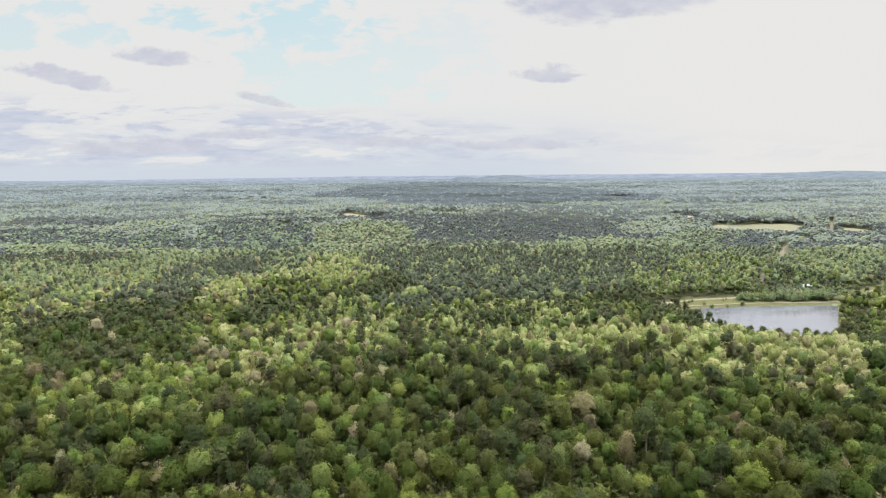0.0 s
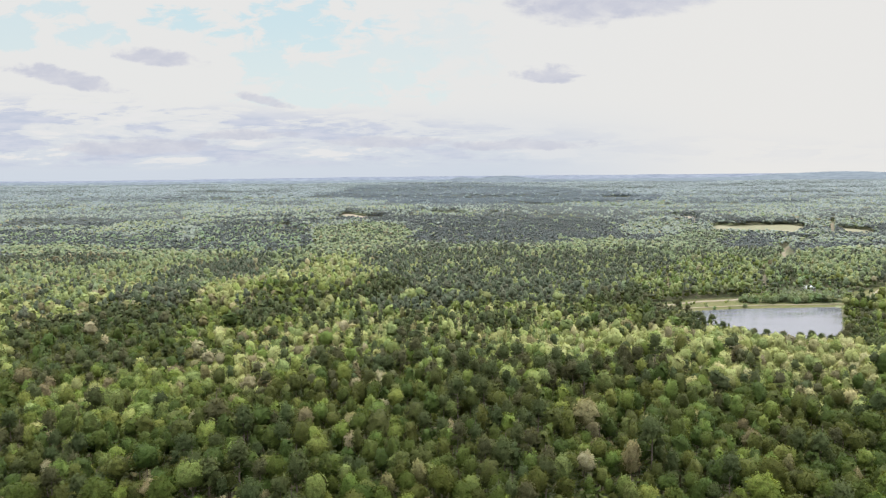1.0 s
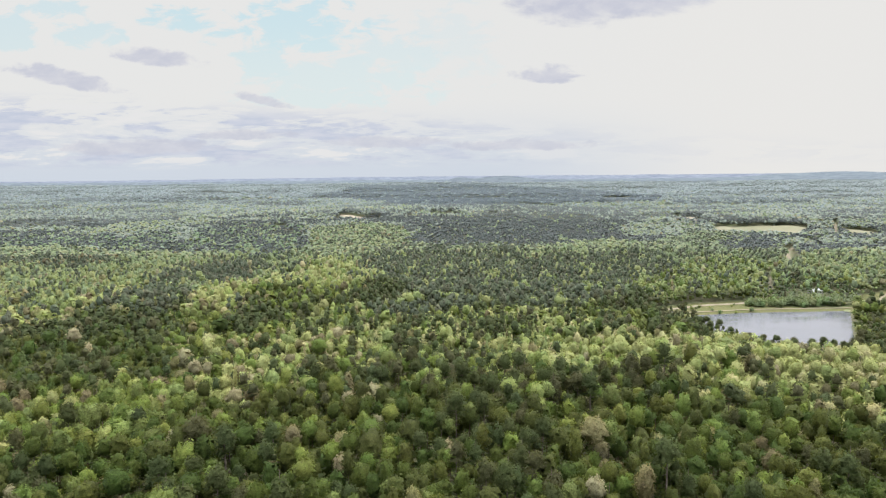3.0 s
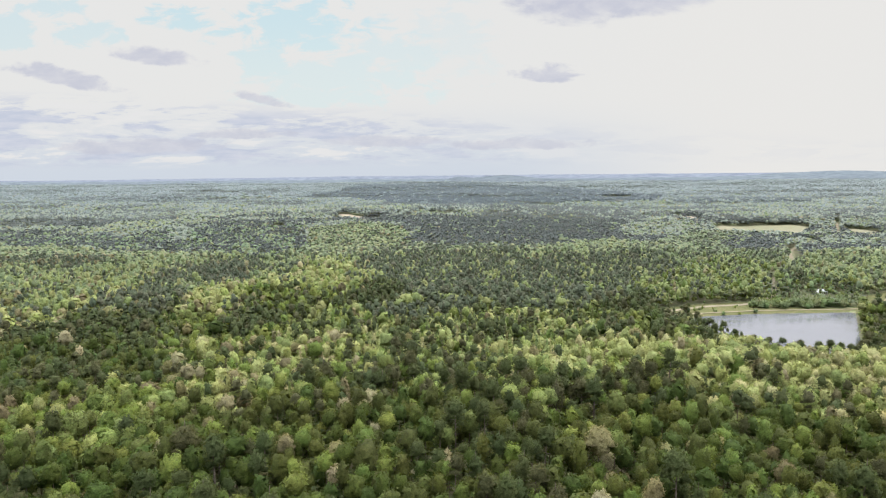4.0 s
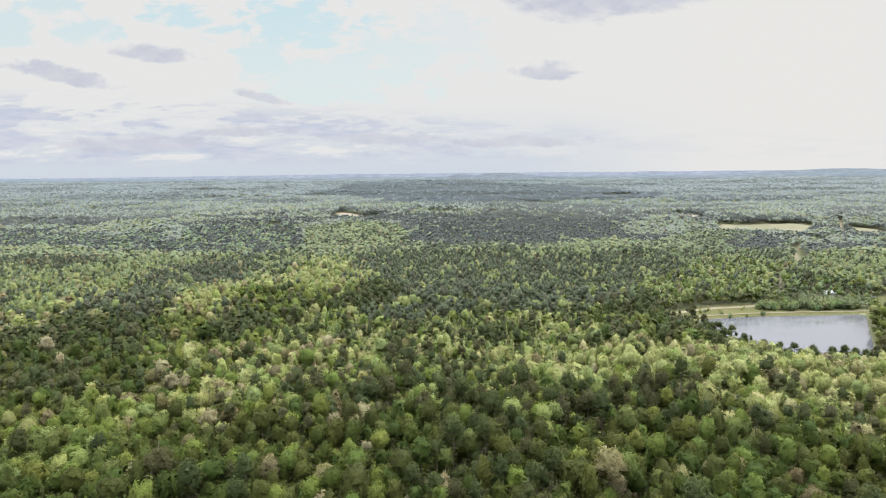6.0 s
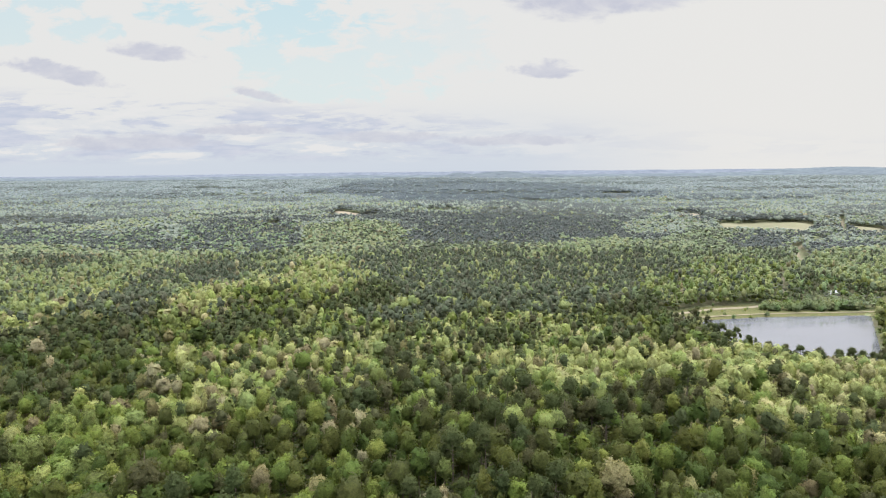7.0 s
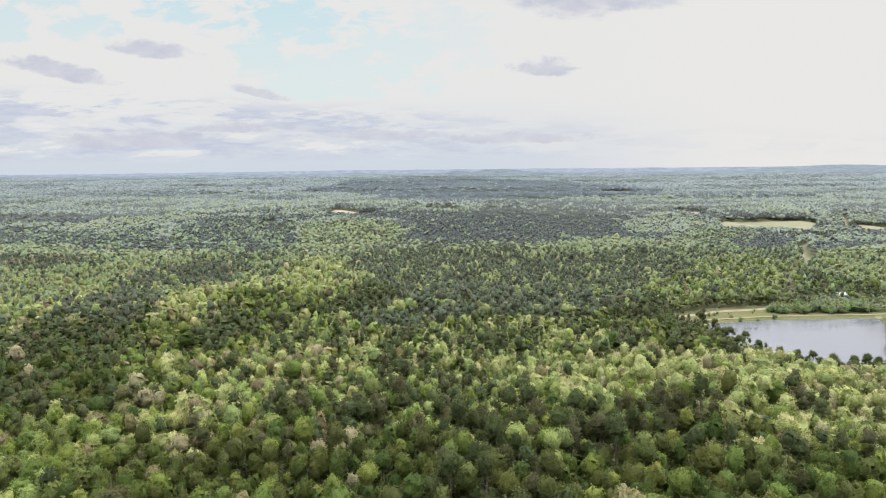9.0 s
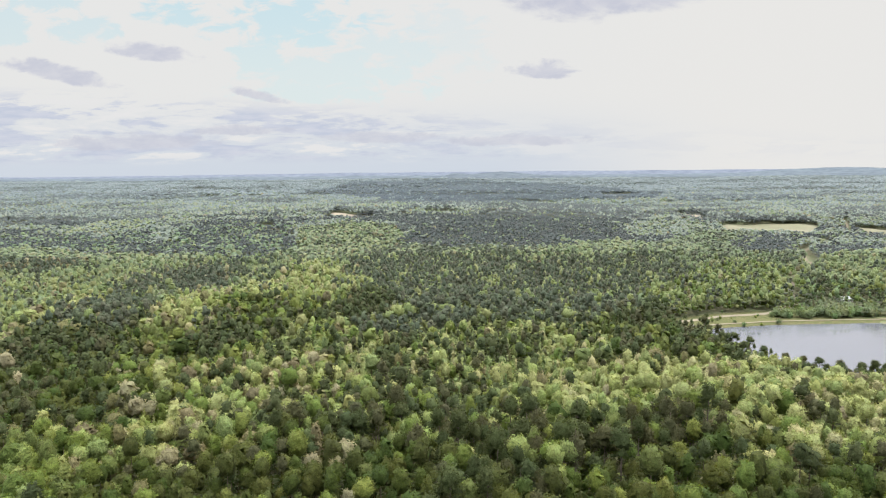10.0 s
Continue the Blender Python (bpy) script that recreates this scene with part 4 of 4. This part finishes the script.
def hills(y, top, rough, colour, glow, extra=(), seed=1, mottle=0.2):
    """A long ridge far off, with a rounded crest."""
    mat, n = material("haze_tinted_hills")
    place = n.put("ShaderNodeNewGeometry").outputs["Position"]
    patch = n.noise(n.put("ShaderNodeMapping", Vector=place, Scale=(1.0, 1.0, 9.0)).outputs[0], 0.016, 8.0, 0.72)
    # haze is painted on: a blue-grey tint, brightened by a faint glow
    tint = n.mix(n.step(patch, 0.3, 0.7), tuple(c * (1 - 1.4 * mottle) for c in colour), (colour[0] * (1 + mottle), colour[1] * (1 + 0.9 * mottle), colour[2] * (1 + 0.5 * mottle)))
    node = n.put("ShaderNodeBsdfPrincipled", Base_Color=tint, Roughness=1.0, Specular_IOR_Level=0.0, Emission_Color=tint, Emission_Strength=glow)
    finish(n, node.outputs[0])
    xs = np.linspace(-4200, 4200, 420)
    crest = top + rough * (waves(xs, xs * 0, 900, seed) + 0.5 * waves(xs, xs * 0, 260, seed + 1) + 0.22 * waves(xs, xs * 0, 60, seed + 2))
    for h, cx, w in extra:
        crest = crest + h * np.exp(-((xs - cx) / w) ** 2 / 2)
    foot = land(xs, xs * 0 + y) - 12
    rows = [(y - 260, foot - 6), (y - 150, foot + (crest - foot) * 0.45), (y - 60, foot + (crest - foot) * 0.85), (y, crest), (y + 40, foot - 6)]
    verts = np.concatenate([np.stack([xs, np.full(len(xs), ry), rz], 1) for ry, rz in rows])
    m = len(xs)
    me = bpy.data.meshes.new("backdrop")
    me.from_pydata(verts.tolist(), [], [(r * m + i, r * m + i + 1, (r + 1) * m + i + 1, (r + 1) * m + i) for r in range(4) for i in range(m - 1)])
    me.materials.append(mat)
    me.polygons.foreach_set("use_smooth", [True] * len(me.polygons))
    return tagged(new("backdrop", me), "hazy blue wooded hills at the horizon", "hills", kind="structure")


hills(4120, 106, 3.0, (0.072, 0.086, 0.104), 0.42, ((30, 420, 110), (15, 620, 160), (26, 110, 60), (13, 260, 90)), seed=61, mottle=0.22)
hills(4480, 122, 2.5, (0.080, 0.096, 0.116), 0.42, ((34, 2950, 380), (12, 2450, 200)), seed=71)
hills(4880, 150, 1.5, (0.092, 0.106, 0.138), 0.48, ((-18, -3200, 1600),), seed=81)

# ---- houses and small things about the pond ----
def box(bm, lo, hi):
    c = [(lo[i] + hi[i]) / 2 for i in range(3)]
    bmesh.ops.create_cube(bm, size=1, matrix=Matrix.Translation(c) @ Matrix.Diagonal((hi[0] - lo[0], hi[1] - lo[1], hi[2] - lo[2], 1)))
    return bm


SIDING = {
    "red": surface("dark_red_boards", ((0.20, 0.06, 0.045), (0.15, 0.05, 0.04)), 0.4, 0.8, 5.0),
    "white": surface("white_siding", ((0.42, 0.42, 0.40), (0.36, 0.36, 0.35)), 0.4, 0.6, 5.0),
    "tan": surface("tan_siding", ((0.26, 0.20, 0.14), (0.22, 0.175, 0.12)), 0.4, 0.6, 5.0),
}
ROOFING = {
    "pale metal": surface("pale_metal_roof", ((0.36, 0.37, 0.38), (0.29, 0.31, 0.32)), 0.3, 0.4, 3.0),
    "grey shingle": surface("grey_shingle_roof", ((0.11, 0.10, 0.095), (0.14, 0.13, 0.125)), 0.5, 0.9, 4.0),
}
TRIM = surface("painted_trim", ((0.75, 0.75, 0.73), (0.68, 0.68, 0.66)), 1.0, 0.5)
DOOR = surface("dark_door", ((0.12, 0.08, 0.06), (0.16, 0.11, 0.08)), 1.0, 0.5)
GLASS, gn = material("window_glass")
finish(gn, gn.put("ShaderNodeBsdfPrincipled", Base_Color=(0.03, 0.035, 0.04, 1), Roughness=0.06).outputs[0])


def house(x, y, turn, long, deep, walls, roof, label):
    """A one-storey house with a gabled roof, a door and framed windows."""
    top = tagged(new("house"), label, "house", "houses in the woods")
    top.matrix_world = pose(x, y, float(land(np.array(x), np.array(y))) - 0.1, 0, 0, turn)
    a, b, h, rise, t = long / 2, deep / 2, 2.9, deep * 0.24, 0.2
    for lo, hi in (((-a, -b, 0), (a, -b + t, h)), ((-a, b - t, 0), (a, b, h)), ((-a, -b + t, 0), (-a + t, b - t, h)), ((a - t, -b + t, 0), (a, b - t, h))):
        part("wall", box(bmesh.new(), lo, hi), SIDING[walls], top)
    for side in (-1, 1):
        bm = bmesh.new()
        e, o = b + 0.5, a + 0.4
        low, high = h - 0.12, h + rise
        v = [bm.verts.new(p) for p in ((-o, side * e, low), (o, side * e, low), (o, 0, high), (-o, 0, high), (-o, side * e, low + 0.16), (o, side * e, low + 0.16), (o, 0, high + 0.16), (-o, 0, high + 0.16))]
        for f in ((0, 1, 2, 3), (7, 6, 5, 4), (0, 4, 5, 1), (1, 5, 6, 2), (3, 2, 6, 7), (0, 3, 7, 4)):
            bm.faces.new([v[i] for i in f])
        bmesh.ops.recalc_face_normals(bm, faces=bm.faces)
        part("roof", bm, ROOFING[roof], top)
        bm = bmesh.new()
        gx = side * (a - t / 2)
        v = [bm.verts.new((gx + dx, yy, zz)) for dx in (-t / 2, t / 2) for yy, zz in ((-b, h), (b, h), (0, h + rise - 0.05))]
        for f in ((0, 1, 2), (5, 4, 3), (0, 3, 4, 1), (1, 4, 5, 2), (2, 5, 3, 0)):
            bm.faces.new([v[i] for i in f])
        bmesh.ops.recalc_face_normals(bm, faces=bm.faces)
        part("gable", bm, SIDING[walls], top)
    part("chimney", box(bmesh.new(), (a * 0.4, -0.4, h + rise * 0.4), (a * 0.4 + 0.7, 0.4, h + rise + 0.9)), ROOFING["grey shingle"], top)
    part("door", box(bmesh.new(), (-0.5, -b - 0.04, 0.05), (0.5, -b + 0.02, 2.1)), DOOR, top)
    for k in (-0.72, -0.4, 0.4, 0.72):
        win = part("window", box(bmesh.new(), (k * a - 0.62, -b - 0.05, 0.9), (k * a + 0.62, -b + 0.02, 2.2)), TRIM, top)
        part("pane", box(bmesh.new(), (k * a - 0.52, -b - 0.07, 1.0), (k * a + 0.52, -b - 0.03, 2.1)), GLASS, win)
    return top


house(399, 688, 12, 13, 8, "white", "pale metal", "low white house with a pale metal roof behind the pond")
house(-319, 1278, -15, 18, 11, "tan", "grey shingle", "tan farmhouse with a grey roof in a clearing")
house(655, 1140, 25, 15, 9, "white", "grey shingle", "white house with a grey roof beside the road")
house(372, 549, 70, 9, 6, "white", "pale metal", "small white cabin on the pond's shore")
house(560, 905, 5, 14, 9, "white", "pale metal", "white house with a pale roof among trees")
house(211, 593, 30, 6, 4.5, "red", "grey shingle", "small dark red shed beside the gravel road")

for x, y, s in ((338, 635, 0.30), (347, 641, 0.38), (356, 637, 0.42), (365, 643, 0.36), (374, 638, 0.46), (383, 646, 0.40), (392, 641, 0.44), (401, 648, 0.50), (413, 645, 0.48), (426, 653, 0.55), (304, 630, 0.30), (255, 634, 0.36)):
    tree = tagged(new("young_tree"), "young green tree on the grassy bank", "tree", "young trees behind the dam")
    tree.matrix_world = pose(x, y, float(land(np.array(x), np.array(y))), 0, 0, rng.uniform(0, 360)) @ Matrix.Diagonal((s * 1.2, s * 1.2, s, 1))
    k = rng.randint(2)
    part("trunk", trunks[k][rng.randint(4)], None, tree)
    crown = part("crown", crowns[k][rng.randint(9)], None, tree)
    crown.color = (*YOUNG[rng.randint(3)], 1)

bush_meshes = []
for i in range(4):
    r = np.random.RandomState(90 + i)
    bush_meshes.append(loose_mesh("bush", crown_of([(r.uniform(-0.9, 0.9), r.uniform(-0.9, 0.9), r.uniform(0.4, 1.5), r.uniform(0.6, 1.0), 0.9) for _ in range(6)], 6, 2, 130, 0.45, 0.15, r), None, LEAF_OWN))
for i in range(26):
    x, y = 300 + 92 * (i + rng.uniform(0, 0.8)) / 26, 632 + rng.uniform(-2, 5) + 0.05 * max(0, i - 14)
    s = rng.uniform(2.0, 3.1)
    willow = tagged(new("willow_bush", bush_meshes[i % 4]), "tall grey-green willow bush behind the pond's dam", "bush", "willow bushes behind the dam")
    willow.matrix_world = pose(x, y, float(land(np.array(x), np.array(y))), 0, 0, rng.uniform(0, 360)) @ Matrix.Diagonal((s, s, s * rng.uniform(1.0, 1.5), 1))
    willow.color = (*((MINT + YOUNG)[rng.randint(7)]), 1)
shore_bushes = [(262, 608), (279, 611), (296, 614.5), (301, 633), (306, 636), (318, 640), (284, 633), (262, 630), (352, 626.5), (240, 620)]
for i in range(32):
    k = rng.uniform(0, 1)
    x = 205 + 200 * k
    y = 603 + 20 * smooth(205, 290, x) + rng.choice([rng.uniform(-5.5, -3.5), rng.uniform(6, 24), rng.uniform(9, 30)]) + 3
    if i < len(shore_bushes):
        x, y = shore_bushes[i]
    if i >= len(shore_bushes) and inside(POND, np.array(x), np.array(y)) or off_line(DAM, np.array(x), np.array(y)) < 2.8 or off_line(ROAD, np.array(x), np.array(y)) < 4.5:
        continue
    bush = tagged(new("bush", bush_meshes[i % 4]), "round green bush on the grassy bank", "bush", "bushes on the pond's bank")
    s = rng.uniform(0.5, 1.5)
    bush.matrix_world = pose(x, y, float(land(np.array(x), np.array(y))), 0, 0, rng.uniform(0, 360)) @ Matrix.Diagonal((s, s, s * rng.uniform(0.9, 1.6), 1))
    bush.color = (*(np.array((GREEN + YOUNG + MINT + BRIGHT)[rng.randint(15)])), 1)
